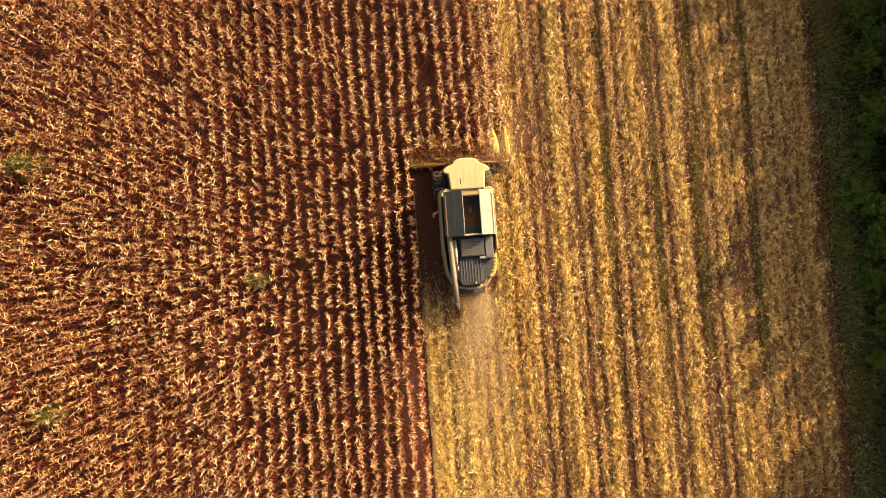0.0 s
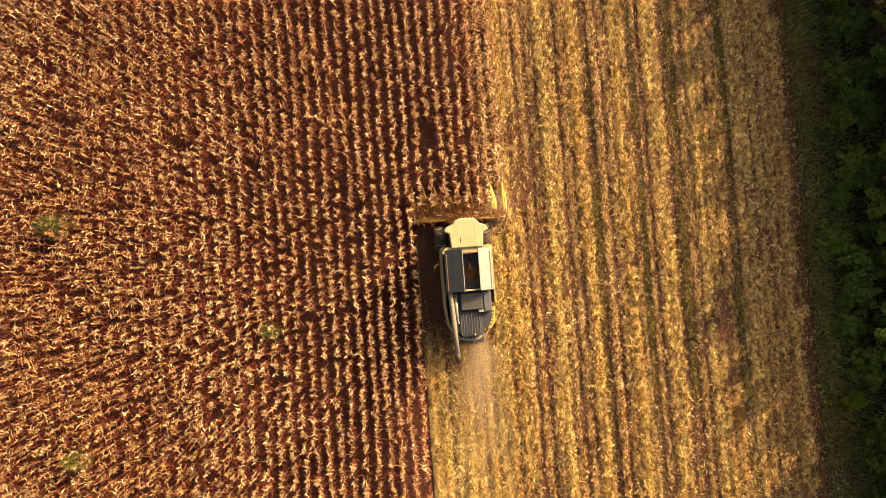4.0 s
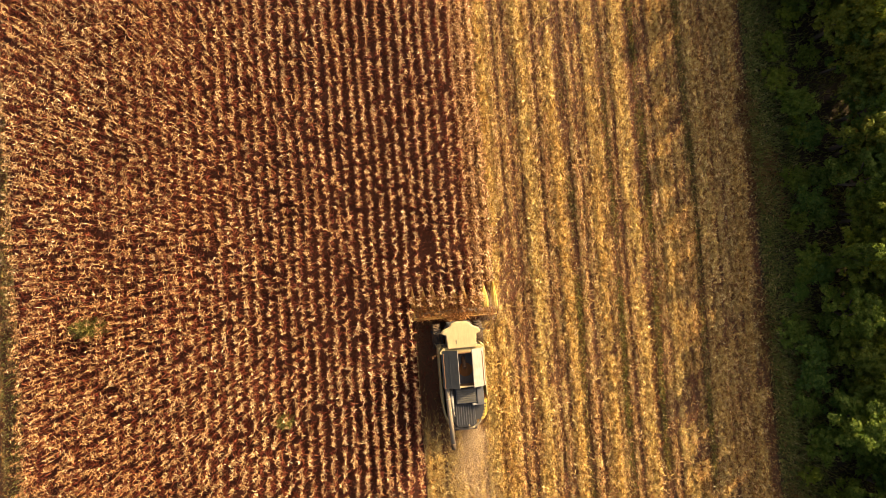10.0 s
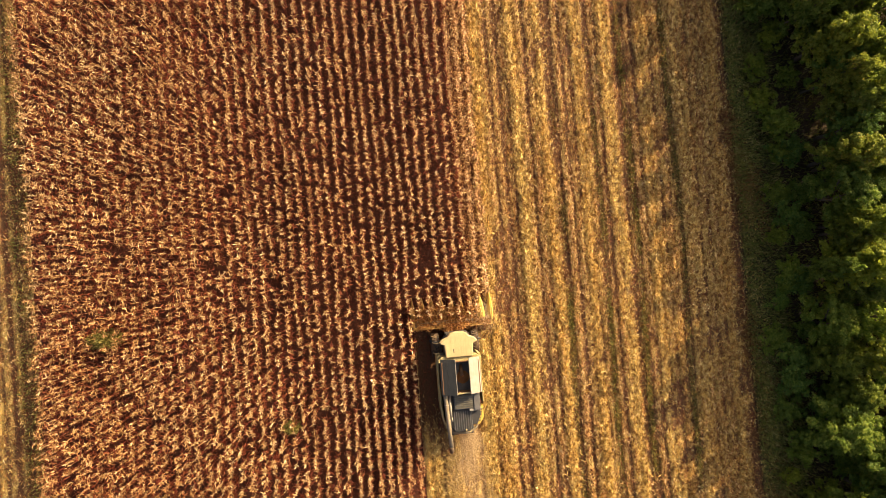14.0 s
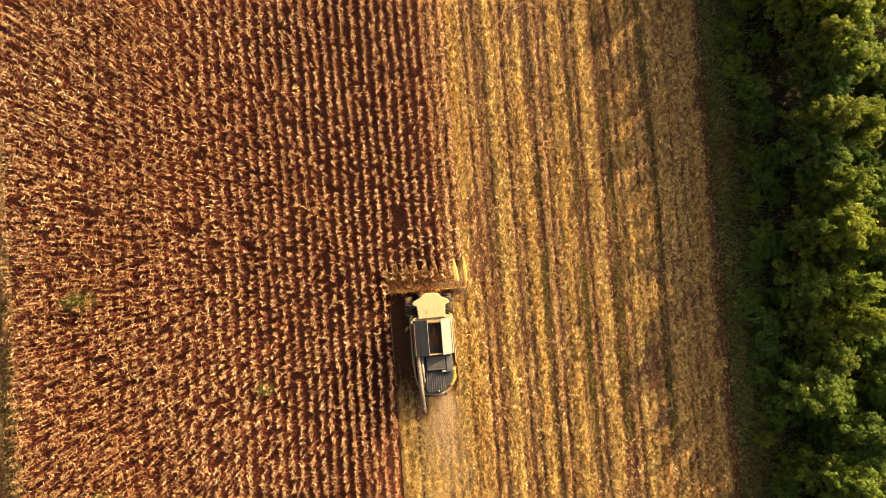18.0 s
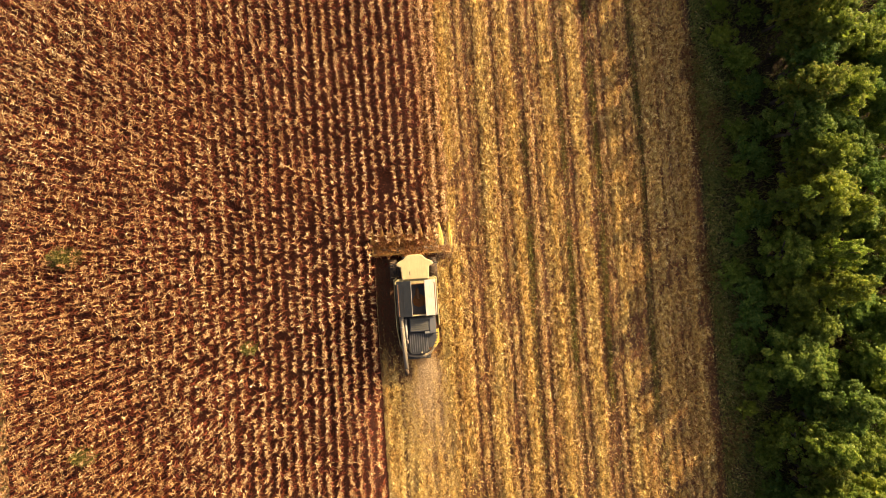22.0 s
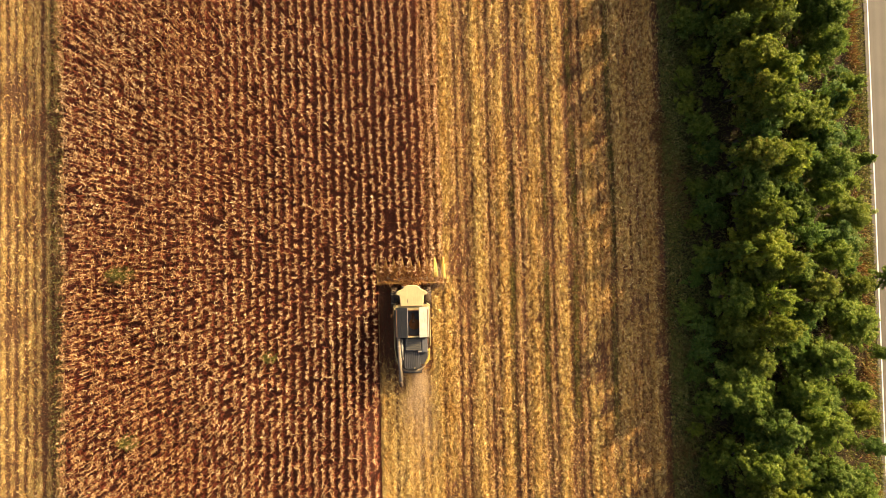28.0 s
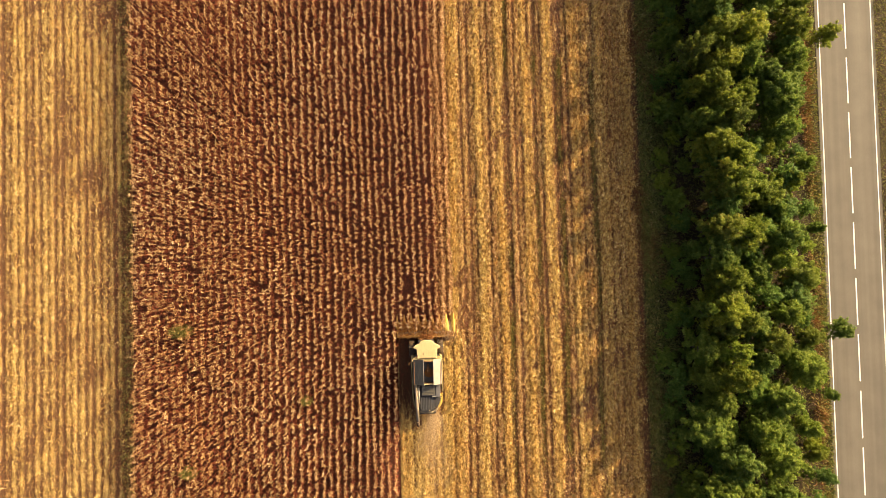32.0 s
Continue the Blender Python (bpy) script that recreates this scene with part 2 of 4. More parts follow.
dark_sheet = painted("dark_sheet", (0.030, 0.030, 0.032), dust=(0.16, 0.13, 0.09), rough=0.6, dirt=0.35)
mid_sheet = painted("grey_machine_paint", (0.085, 0.085, 0.088), dust=(0.22, 0.18, 0.13), rough=0.55, dirt=0.4)
rubber = painted("tyre_rubber", (0.03, 0.026, 0.022), dust=(0.20, 0.12, 0.06), rough=0.9, dirt=0.9)
steel = painted("worn_steel", (0.30, 0.27, 0.23), dust=(0.35, 0.25, 0.14), rough=0.45, metal=0.6, dirt=0.5)
auger_tan = painted("auger_paint", (0.20, 0.16, 0.11), dust=(0.31, 0.23, 0.14), rough=0.5, dirt=0.6)
glass_dark = painted("cab_glass", (0.03, 0.035, 0.04), dust=(0.2, 0.16, 0.1), rough=0.12, dirt=0.25)
# cream dulled for the panel's shadow side as well as for dust
side_cream = painted("dusty_shade_dulled_panel", (0.38, 0.30, 0.13), dust=(0.27, 0.20, 0.10), rough=0.6, dirt=0.7)
tank_inside = painted("rusty_tank_inside", (0.16, 0.085, 0.045), dust=(0.30, 0.15, 0.06), rough=0.8, dirt=0.6)
# cover grey darkened in colour for the side turned from the sun
dark_cover = painted("shade_toned_grey_cover", (0.085, 0.078, 0.060), dust=(0.16, 0.135, 0.09), rough=0.7, dirt=0.5)
# header paint browned both for dust and for the maize's shade on it
header_brown = painted("dusty_shade_toned_paint", (0.34, 0.19, 0.05), dust=(0.26, 0.14, 0.06), rough=0.8, dirt=0.8, scale=5)
grain_mat = leafy("maize_grain", [(0.0, (0.16, 0.06, 0.018)), (1.0, (0.30, 0.13, 0.04))], (0.8, 0.7, 0.6), 0.0, amount=0.3)


# ---- building helpers ----
def part(name, bm, material, parent, label=""):
    """Links a bmesh as one mesh object under a thing or a part."""
    me = bpy.data.meshes.new(name)
    bm.to_mesh(me)
    bm.free()
    me.materials.append(material)
    ob = new(name, me)
    if parent:
        ob.parent = parent
    if label:
        ob["label"] = label
    return ob


def thing(name, place, label, category, group="", turn=0):
    ob = new(name)
    ob.empty_display_size = 0.3
    ob.matrix_world = pose(*place, 0, 0, turn)
    return tagged(ob, label, category, group)


def raw(name, verts, faces, material, parent=None, smooth=False):
    """One mesh object from arrays of corners and of quads or triangles."""
    verts, faces = np.asarray(verts, np.float32), np.asarray(faces, np.int32)
    me = bpy.data.meshes.new(name)
    k = faces.shape[1]
    me.vertices.add(len(verts))
    me.vertices.foreach_set("co", verts.ravel())
    me.loops.add(faces.size)
    me.loops.foreach_set("vertex_index", faces.ravel())
    me.polygons.add(len(faces))
    me.polygons.foreach_set("loop_start", np.arange(0, faces.size, k, dtype=np.int32))
    me.polygons.foreach_set("loop_total", np.full(len(faces), k, np.int32))
    me.update(calc_edges=True)
    me.validate()
    me.materials.append(material)
    ob = new(name, me)
    if parent:
        ob.parent = parent
    return ob


def box(bm, x0, x1, y0, y1, z0, z1, bevel=0.0):
    m = Matrix.LocRotScale(((x0 + x1) / 2, (y0 + y1) / 2, (z0 + z1) / 2), None, (x1 - x0, y1 - y0, z1 - z0))
    r = bmesh.ops.create_cube(bm, size=1.0, matrix=m)
    if bevel:
        es = list({ed for v in r["verts"] for ed in v.link_edges})
        bmesh.ops.bevel(bm, geom=es, offset=bevel, segments=2, affect="EDGES", profile=0.6)
    return bm


def boxed(*args, bevel=0.0):
    return box(bmesh.new(), *args, bevel=bevel)


def prism(outline, z0, z1, bevel=0.0):
    """An upright block with the given outline, seen from above."""
    bm = bmesh.new()
    low = [bm.verts.new((x, y, z0)) for x, y in outline]
    f = bm.faces.new(low)
    r = bmesh.ops.extrude_face_region(bm, geom=[f])
    for v in r["geom"]:
        if isinstance(v, bmesh.types.BMVert):
            v.co.z = z1
    bmesh.ops.recalc_face_normals(bm, faces=bm.faces)
    if bevel:
        top = [ed for ed in bm.edges if all(abs(v.co.z - z1) < 1e-6 for v in ed.verts)]
        bmesh.ops.bevel(bm, geom=top, offset=bevel, segments=3, affect="EDGES", profile=0.6)
    return bm


def tube(points, radius, sides=10, closed_ends=True):
    """A round pipe along points; radius may be one number or one for each point."""
    bm = bmesh.new()
    radii = radius if isinstance(radius, (list, tuple)) else [radius] * len(points)
    rings = []
    for i, p in enumerate(points):
        d = Vector(points[min(i + 1, len(points) - 1)]) - Vector(points[max(i - 1, 0)])
        q = d.to_track_quat("Z", "Y").to_matrix()
        rings.append([bm.verts.new(Vector(p) + q @ Vector((radii[i] * math.cos(2 * math.pi * k / sides), radii[i] * math.sin(2 * math.pi * k / sides), 0))) for k in range(sides)])
    for r0, r1 in zip(rings, rings[1:]):
        for k in range(sides):
            bm.faces.new((r0[k], r0[(k + 1) % sides], r1[(k + 1) % sides], r1[k]))
    if closed_ends:
        bm.faces.new(list(reversed(rings[0])))
        bm.faces.new(rings[-1])
    for f in bm.faces:
        f.smooth = len(f.verts) == 4
    return bm


def blades(rng, x, y, z, length, width, heading, rise, curl=0.0):
    """Flat pointed blades, one quad each: arrays of corners and faces."""
    n = len(x)
    dx, dy = np.cos(heading), np.sin(heading)
    c = np.cos(rise) * length
    s = np.sin(rise) * length
    tilt = rng.uniform(-0.5, 0.5, n) * width
    px, py = -dy * width / 2, dx * width / 2
    v = np.empty((n, 4, 3), np.float32)
    v[:, 0] = np.stack([x, y, z], 1)
    v[:, 1] = np.stack([x + dx * c * 0.5 + px, y + dy * c * 0.5 + py, z + s * 0.5 + curl * length + tilt], 1)
    v[:, 2] = np.stack([x + dx * c, y + dy * c, z + s], 1)
    v[:, 3] = np.stack([x + dx * c * 0.5 - px, y + dy * c * 0.5 - py, z + s * 0.5 + curl * length - tilt], 1)
    return v.reshape(-1, 3), np.arange(4 * n).reshape(-1, 4)


def drift(x, y, fx, fy, seed):
    """Smooth random waves over the ground, about -1 to 1."""
    r = np.random.default_rng(seed)
    out = np.zeros_like(x)
    for k in range(10):
        w = 0.6 + 1.6 * r.random()
        ang = r.normal(0, 1, 2)
        out += np.sin(ang[0] * fx * w * x + ang[1] * fy * w * y + r.uniform(0, 6.3))
    return out / 3.2


# ---- ground ----
ground_bm = bmesh.new()
bmesh.ops.create_grid(ground_bm, x_segments=60, y_segments=60, size=1.0)
for v in ground_bm.verts:
    v.co.x, v.co.y = math.copysign(abs(v.co.x) ** 3, v.co.x) * 2500, math.copysign(abs(v.co.y) ** 3, v.co.y) * 2500
    v.co.z = -0.02
ground = part("ground", ground_bm, soil, None)
tagged(ground, "brown cultivated soil of a maize field", "ground", kind="structure")


def sheet(name, x0, x1, y0, y1, z, material, label):
    bm = bmesh.new()
    box(bm, x0, x1, y0, y1, -0.03, z)
    return tagged(part(name, bm, material, None), label, "ground", kind="structure")


sheet("ground_stubble", SWATH - 0.2, FIELD_END - 0.3, -420, 460, -0.008, litter, "harvested maize ground with trodden straw")
sheet("ground_swath", -SWATH, SWATH - 0.2, -420, 1.8, -0.008, litter, "freshly harvested strip with straw")
sheet("ground_under_maize", CORN_LEFT - 1.2, -SWATH, -420, 460, -0.008, maize_floor, "soil between the maize rows, reddened in colour for the gap shade")
sheet("ground_ahead", -SWATH, SWATH - 0.2, 1.8, 460, -0.008, maize_floor, "soil under the uncut maize ahead, reddened in colour for the gap shade")
sheet("ground_far_strip", -420, CORN_LEFT - 1.2, -420, 460, -0.008, litter, "older harvested strip with straw")

# ---- standing maize ----
rng = np.random.default_rng(7)
HALF_STALK = ROW / 2
rows_x = np.concatenate([np.arange(SWATH - HALF_STALK, -SWATH, -ROW), np.arange(-SWATH - HALF_STALK, CORN_LEFT, -ROW)])
HEADER_TIPS = 3.0                # the eight rows in front of the header still stand from here on


def maize_stand():
    px, py = [], []
    for x in rows_x:
        start = Y0 if x < -SWATH else (4.25 if x > SWATH - ROW else HEADER_TIPS)
        ys = np.arange(start, Y1, 0.18 if x < CORN_LEFT + 1.6 else 0.215)
        ys = ys + rng.normal(0, 0.08, len(ys))
        bend = 0.10 * np.sin(ys * 0.11 + 1.0) + 0.05 * np.sin(ys * 0.47 + x)
        px.append(x + bend + rng.normal(0, 0.04, len(ys)))
        py.append(ys)
    px, py = np.concatenate(px), np.concatenate(py)
    gone = (drift(px, py, 0.9, 0.55, 3) > 1.95) | (rng.random(len(px)) < 0.11)
    px, py = px[~gone], py[~gone]
    n = len(px)
    h = 2.26 + 0.16 * drift(px, py, 0.3, 0.3, 5) + rng.normal(0, 0.17, n)
    clump = rng.normal(0, 0.26, (90, 400)).clip(-0.6, 0.4)
    h = h + clump[(np.floor(px / ROW) % 90).astype(int), (np.floor(py / 0.42 + 0.3 * np.sin(px * 9)) % 400).astype(int)]
    lean_a, lean_r = rng.uniform(0, 6.283, n), np.abs(rng.normal(0, 0.05, n))
    lx, ly = np.cos(lean_a) * lean_r, np.sin(lean_a) * lean_r
    V, F, count = [], [], 0
    # stalks: three sides, tapering
    sv = np.empty((n, 6, 3), np.float32)
    for k in range(3):
        ca, sa = math.cos(2.094 * k), math.sin(2.094 * k)
        sv[:, k] = np.stack([px + 0.014 * ca, py + 0.014 * sa, np.zeros(n)], 1)
        sv[:, 3 + k] = np.stack([px + lx * h + 0.007 * ca, py + ly * h + 0.007 * sa, h], 1)
    sf = np.array([[0, 1, 4, 3], [1, 2, 5, 4], [2, 0, 3, 5]])
    stalk = (sv.reshape(-1, 3), (np.arange(n)[:, None, None] * 6 + sf).reshape(-1, 4))
    # leaves: arching ribbons of three pieces, the withered lower ones hanging close to the stalk
    plane = rng.uniform(0, 3.1416, n)
    LV, LF, low_count = [], [], 0
    for k in range(20):
        low = k < 6
        u = (0.16 + 0.10 * k + rng.uniform(-0.05, 0.05, n)) if low else (0.64 + 0.38 * (k - 6 + rng.uniform(-0.5, 0.5, n)) / 13.0)
        z = h * u
        bx, by = px + lx * z, py + ly * z
        ang = plane + (k % 2) * 3.1416 + rng.normal(0, 0.7, n)
        length = rng.uniform(0.26, 0.46, n) if low else rng.uniform(0.13, 0.30, n)
        up = rng.uniform(0.3, 0.95, n) if low else rng.uniform(0.45, 1.4, n)
        w = rng.uniform(0.034, 0.058, n) if low else rng.uniform(0.019, 0.036, n)
        droop = rng.uniform(1.9, 3.0, n) if low else rng.uniform(0.2, 2.2, n)
        dx, dy = np.cos(ang), np.sin(ang)
        lv = np.empty((n, 7, 3), np.float32)
        twist = rng.normal(0, 1.3, n)
        swing = rng.normal(0, 0.42, n) * length
        for j, s in enumerate((0.0, 0.36, 0.7, 1.0)):
            r = length * (s * np.cos(up - droop * s * 0.5))
            zz = np.maximum(z + length * s * np.sin(up - droop * s * 0.5), 0.05)
            ww = w * (0.7, 1.0, 0.75, 0.0)[j]
            sx, sy = bx - dy * swing * s * s, by + dx * swing * s * s
            ox, oy, oz = -dy * ww * np.cos(twist * s), dx * ww * np.cos(twist * s), ww * np.sin(twist * s)
            if j < 3:
                lv[:, 2 * j] = np.stack([sx + dx * r + ox, sy + dy * r + oy, zz + oz], 1)
                lv[:, 2 * j + 1] = np.stack([sx + dx * r - ox, sy + dy * r - oy, zz - oz], 1)
            else:
                lv[:, 6] = np.stack([sx + dx * r, sy + dy * r, zz], 1)
        kept = rng.random(n) < (0.85 if low else 0.9)
        # lower leaves coloured by light: gold in the sunlit outer rows, shade-dark red inside
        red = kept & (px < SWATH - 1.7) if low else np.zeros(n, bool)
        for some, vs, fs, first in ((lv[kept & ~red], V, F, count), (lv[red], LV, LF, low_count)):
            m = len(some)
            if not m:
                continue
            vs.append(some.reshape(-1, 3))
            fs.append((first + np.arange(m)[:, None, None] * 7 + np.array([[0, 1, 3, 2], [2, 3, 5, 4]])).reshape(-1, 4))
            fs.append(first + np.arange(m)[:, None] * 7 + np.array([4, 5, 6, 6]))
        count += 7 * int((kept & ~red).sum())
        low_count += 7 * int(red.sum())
    # tassels
    for k in range(5):
        ang = rng.uniform(0, 6.283, n)
        out = rng.uniform(0.03, 0.13, n)
        ln = rng.uniform(0.14, 0.26, n)
        tx, ty = px + lx * h, py + ly * h
        tv = np.empty((n, 4, 3), np.float32)
        ex, ey = tx + np.cos(ang) * out, ty + np.sin(ang) * out
        tv[:, 0] = np.stack([tx - 0.008, ty, h - 0.02], 1)
        tv[:, 1] = np.stack([tx + 0.008, ty + 0.006, h - 0.02], 1)
        tv[:, 2] = np.stack([ex + 0.007, ey, h + ln], 1)
        tv[:, 3] = np.stack([ex - 0.007, ey + 0.006, h + ln], 1)
        V.append(tv.reshape(-1, 3))
        F.append(count + np.arange(4 * n).reshape(-1, 4))
        count += 4 * n
    LV.append(stalk[0])
    LF.append(stalk[1] + low_count)
    return np.concatenate(V), F, np.concatenate(LV), LF


def mixed_faces(name, verts, face_sets, material):
    """A mesh of quads, in which a quad that names its last corner twice is a triangle."""
    verts = np.asarray(verts, np.float32)
    quads = np.concatenate([f for f in face_sets if len(f) and not (f[0, 2] == f[0, 3])])
    tris = [f[:, :3] for f in face_sets if len(f) and f[0, 2] == f[0, 3]]
    tris = np.concatenate(tris) if tris else np.zeros((0, 3), np.int64)
    me = bpy.data.meshes.new(name)
    me.vertices.add(len(verts))
    me.vertices.foreach_set("co", verts.ravel())
    loops = np.concatenate([quads.ravel(), tris.ravel()]).astype(np.int32)
    me.loops.add(len(loops))
    me.loops.foreach_set("vertex_index", loops)
    me.polygons.add(len(quads) + len(tris))
    start = np.concatenate([np.arange(len(quads)) * 4, len(quads) * 4 + np.arange(len(tris)) * 3]).astype(np.int32)
    me.polygons.foreach_set("loop_start", start)
    me.polygons.foreach_set("loop_total", np.concatenate([np.full(len(quads), 4), np.full(len(tris), 3)]).astype(np.int32))
    me.update(calc_edges=True)
    me.materials.append(material)
    return new(name, me)


leaf_v, leaf_f, low_v, low_f = maize_stand()
maize = mixed_faces("standing_maize", leaf_v, leaf_f, corn_leaf)
tagged(maize, "ripe dry standing maize in straight rows, brown and straw coloured", "maize crop", kind="stuff")
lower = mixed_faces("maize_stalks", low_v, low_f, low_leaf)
tagged(lower, "brown maize stalks with withered lower leaves, darkened for the gap shade", "maize stalks", kind="stuff")

# ---- stubble and residue ----
STRIP_SEED = 21
GREEN_STRIPS = (9.5, 12.7, 15.5, 19.2)


GOLD_BANDS = (-2.5, -0.3, 2.3, 3.5, 6.4, 8.7, 11.6, 14.2, 17.1, 20.1, 23.0)   # where the combine's passes left straw lying thick


def band(x, y):
    """1 in the middle of a thick straw band, 0 between the bands; the far strip is one wide band."""
    d = np.min([np.abs(x - g - 0.14 * np.sin(y * 0.13 + g) - 0.09 * np.sin(y * 0.71 + 2 * g)) for g in GOLD_BANDS], axis=0)
    b = np.clip(1.25 - d / 0.62, 0.0, 1.0)
    return np.where(x < CORN_LEFT, 0.27 + 0.2 * np.sin(x * 2.2 + 0.2 * np.sin(y * 0.1)) + 0.15 * np.sin(x * 5.1), np.where(x < 1.9, 0.35 + 0.6 * b, np.where(x > 17.5, 0.45 + 0.35 * b, b)))


def strip_level(x, y):
    """How thickly the residue lies: thick in the straw bands, thinner in the wheel tracks, ridged from row to row."""
    r = np.random.default_rng(STRIP_SEED)
    table = r.choice([0.55, 0.7, 0.85, 0.95, 1.0], 200)
    u = (x + 75) / ROW + 0.05 * np.sin(y * 0.13 + x) + 0.05 * drift(x, y, 1.5, 1.1, 34)
    k = np.floor(u).astype(int) % 200
    f = u - np.floor(u)
    ridge = 0.10 + 0.90 * np.sin(np.pi * f) ** 1.5
    b = band(x, y)
    green = np.min([np.abs(x - g - 0.1 * np.sin(y * 0.2)) for g in GREEN_STRIPS], axis=0)
    thin = np.where(green < 0.3, 0.35, 1.0)
    # straw fades out by the combine, darkening the ground to suit its shade
    fresh = np.where((x > -SWATH) & (x < 1.9), np.clip((-3.5 - y) / 5.0, 0.0, 1.0), 1.0)
    level = (0.86 * table[k] * ridge * (1 - b) + (0.55 + 0.5 * ridge) * b) * thin
    level = np.clip(level * (1.0 + 0.3 * drift(x, y, 0.6, 0.25, 31) + 0.35 * drift(x, y, 3.0, 1.8, 32)), 0.12, 1.2) * fresh * np.clip((FIELD_END - 0.15 - x + 0.3 * drift(x, y, 0.8, 0.9, 35)) / 1.3, 0.04, 1.0)
    return np.where(x < CORN_LEFT, 0.04 + 0.50 * level, level)


def lie(x, y):
    """Height of the straw-covered ground: ridges of residue along the rows."""
    return 0.11 * strip_level(x, y) + 0.012 * drift(x, y, 6.0, 4.0, 33)


def litter_field(name, x0, x1, y0, y1, label):
    xs, ys = np.arange(x0, x1 + 0.06, 0.125), np.arange(y0, y1 + 0.2, 0.4)
    gx, gy = np.meshgrid(xs, ys)
    x, y = gx.ravel(), gy.ravel()
    k, nx = np.arange(len(x)).reshape(gx.shape), len(xs)
    f = np.stack([k[:-1, :-1], k[:-1, 1:], k[1:, 1:], k[1:, :-1]], -1).reshape(-1, 4)
    ob = raw(name, np.stack([x, y, np.maximum(lie(x, y), 0.002)], 1), f, litter)
    at = ob.data.attributes.new("straw", "FLOAT", "POINT")
    at.data.foreach_set("value", np.clip(strip_level(x, y), 0, 1).astype(np.float32))
    return tagged(ob, label, "ground", kind="structure")


litter_field("ground_stubble_rows", SWATH - 0.2, FIELD_END - 0.3, Y0, Y1, "harvested ground with ridges of trodden straw")
litter_field("ground_swath_rows", -SWATH, SWATH - 0.25, Y0, 1.6, "freshly harvested ground with straw ridges")
litter_field("ground_far_rows", -58.0, CORN_LEFT - 0.2, Y0, Y1, "older harvested ground with straw ridges")


def residue_bed(name, x0, x1, y0, y1, per_m2, label, seed, material=residue, size=1.0, even=False, lift=0.21, bands=None):
    r = np.random.default_rng(seed)
    n = int((x1 - x0) * (y1 - y0) * per_m2)
    x, y = r.uniform(x0, x1, n), r.uniform(y0, y1, n)
    level = np.ones(n) if even else strip_level(x, y)
    if not even:
        tuft = np.random.default_rng(seed + 900).random((400, 700))
        level = level * (0.15 + 1.45 * tuft[(np.floor(x / 0.21 + 0.5 * np.sin(y * 4)) % 400).astype(int), (np.floor(y / 0.27 + 0.5 * np.sin(x * 5)) % 700).astype(int)])
    keep = r.random(n) < level
    if bands is not None:
        pick = r.random(n) < np.clip(0.12 + 0.88 * band(x, y), 0, 1)
        keep &= pick if bands else ~pick
    x, y, level = x[keep], y[keep], level[keep]
    n = len(x)
    heading = np.where(r.random(n) < 0.5, r.normal(1.57, 0.6, n), r.uniform(0, 6.283, n))
    base = 0 if even else np.maximum(lie(x, y), 0)
    length = r.gamma(4, 0.058, n).clip(0.07, 0.5) * size
    v, f = blades(r, x, y, 0.005 + base + r.uniform(0.1, 1.0, n) * lift * level ** 1.3, length, r.uniform(0.024, 0.058, n) * size, heading, r.normal(0.12, 0.45 if lift > 0.1 else 0.15, n), 0.05)
    v[:, 2] = np.maximum(v[:, 2], -0.012)
    ob = raw(name, v, f, material)
    return tagged(ob, label, "crop residue", kind="stuff")


residue_bed("stubble_residue", SWATH - 0.3, FIELD_END - 0.3, Y0, Y1, 620, "pale gold maize leaves and husks lying in bands over the stubble", 11, bands=True)
residue_bed("husk_residue", SWATH - 0.3, FIELD_END - 0.3, Y0, Y1, 620, "reddish and pale husks strewn between the straw bands", 21, husk_residue, bands=False)
residue_bed("swath_residue", -SWATH + 0.25, SWATH - 0.2, Y0, 1.4, 330, "fresh pale maize residue behind the combine", 12)
residue_bed("far_residue", -58.0, CORN_LEFT - 0.3, Y0, Y1, 330, "pale maize residue on an already harvested strip", 13, bands=True)
residue_bed("far_husks", -58.0, CORN_LEFT - 0.3, Y0, Y1, 260, "reddish husks on an already harvested strip", 23, husk_residue, bands=False)
residue_bed("shed_leaves", CORN_LEFT - 1.0, SWATH, Y0, Y1, 24, "fallen leaves under the standing maize, reddened in colour for the gap shade", 14, shed_leaf, even=True, lift=0.05)
# gold laid over the soil to make the outer rows look sunlit
residue_bed("edge_husks", SWATH - 1.9, SWATH, 4.0, Y1, 170, "golden husks laid under the outer maize rows for their sunlit look", 24, husk_residue, even=True, lift=0.12)
residue_bed("trodden_leaves", SWATH, FIELD_END - 0.4, Y0, Y1, 22, "dark trodden maize leaves between the stubble rows", 19, low_leaf, even=True, lift=0.05)
residue_bed("track_leaves", CORN_LEFT - 3.6, CORN_LEFT, Y0, Y1, 25, "few dark leaves on the strip beside the maize", 20, low_leaf, even=True, lift=0.05)
residue_bed("edge_residue", FIELD_END - 0.6, FIELD_END + 1.4, Y0, Y1, 40, "thin scattering of straw along the field margin", 15, even=True, lift=0.05)
residue_bed("blown_chaff", -1.5, 2.6, Y0, -6.0, 190, "light dusty chaff blown out behind the combine", 16, chaff, 0.55, even=True, lift=0.05)


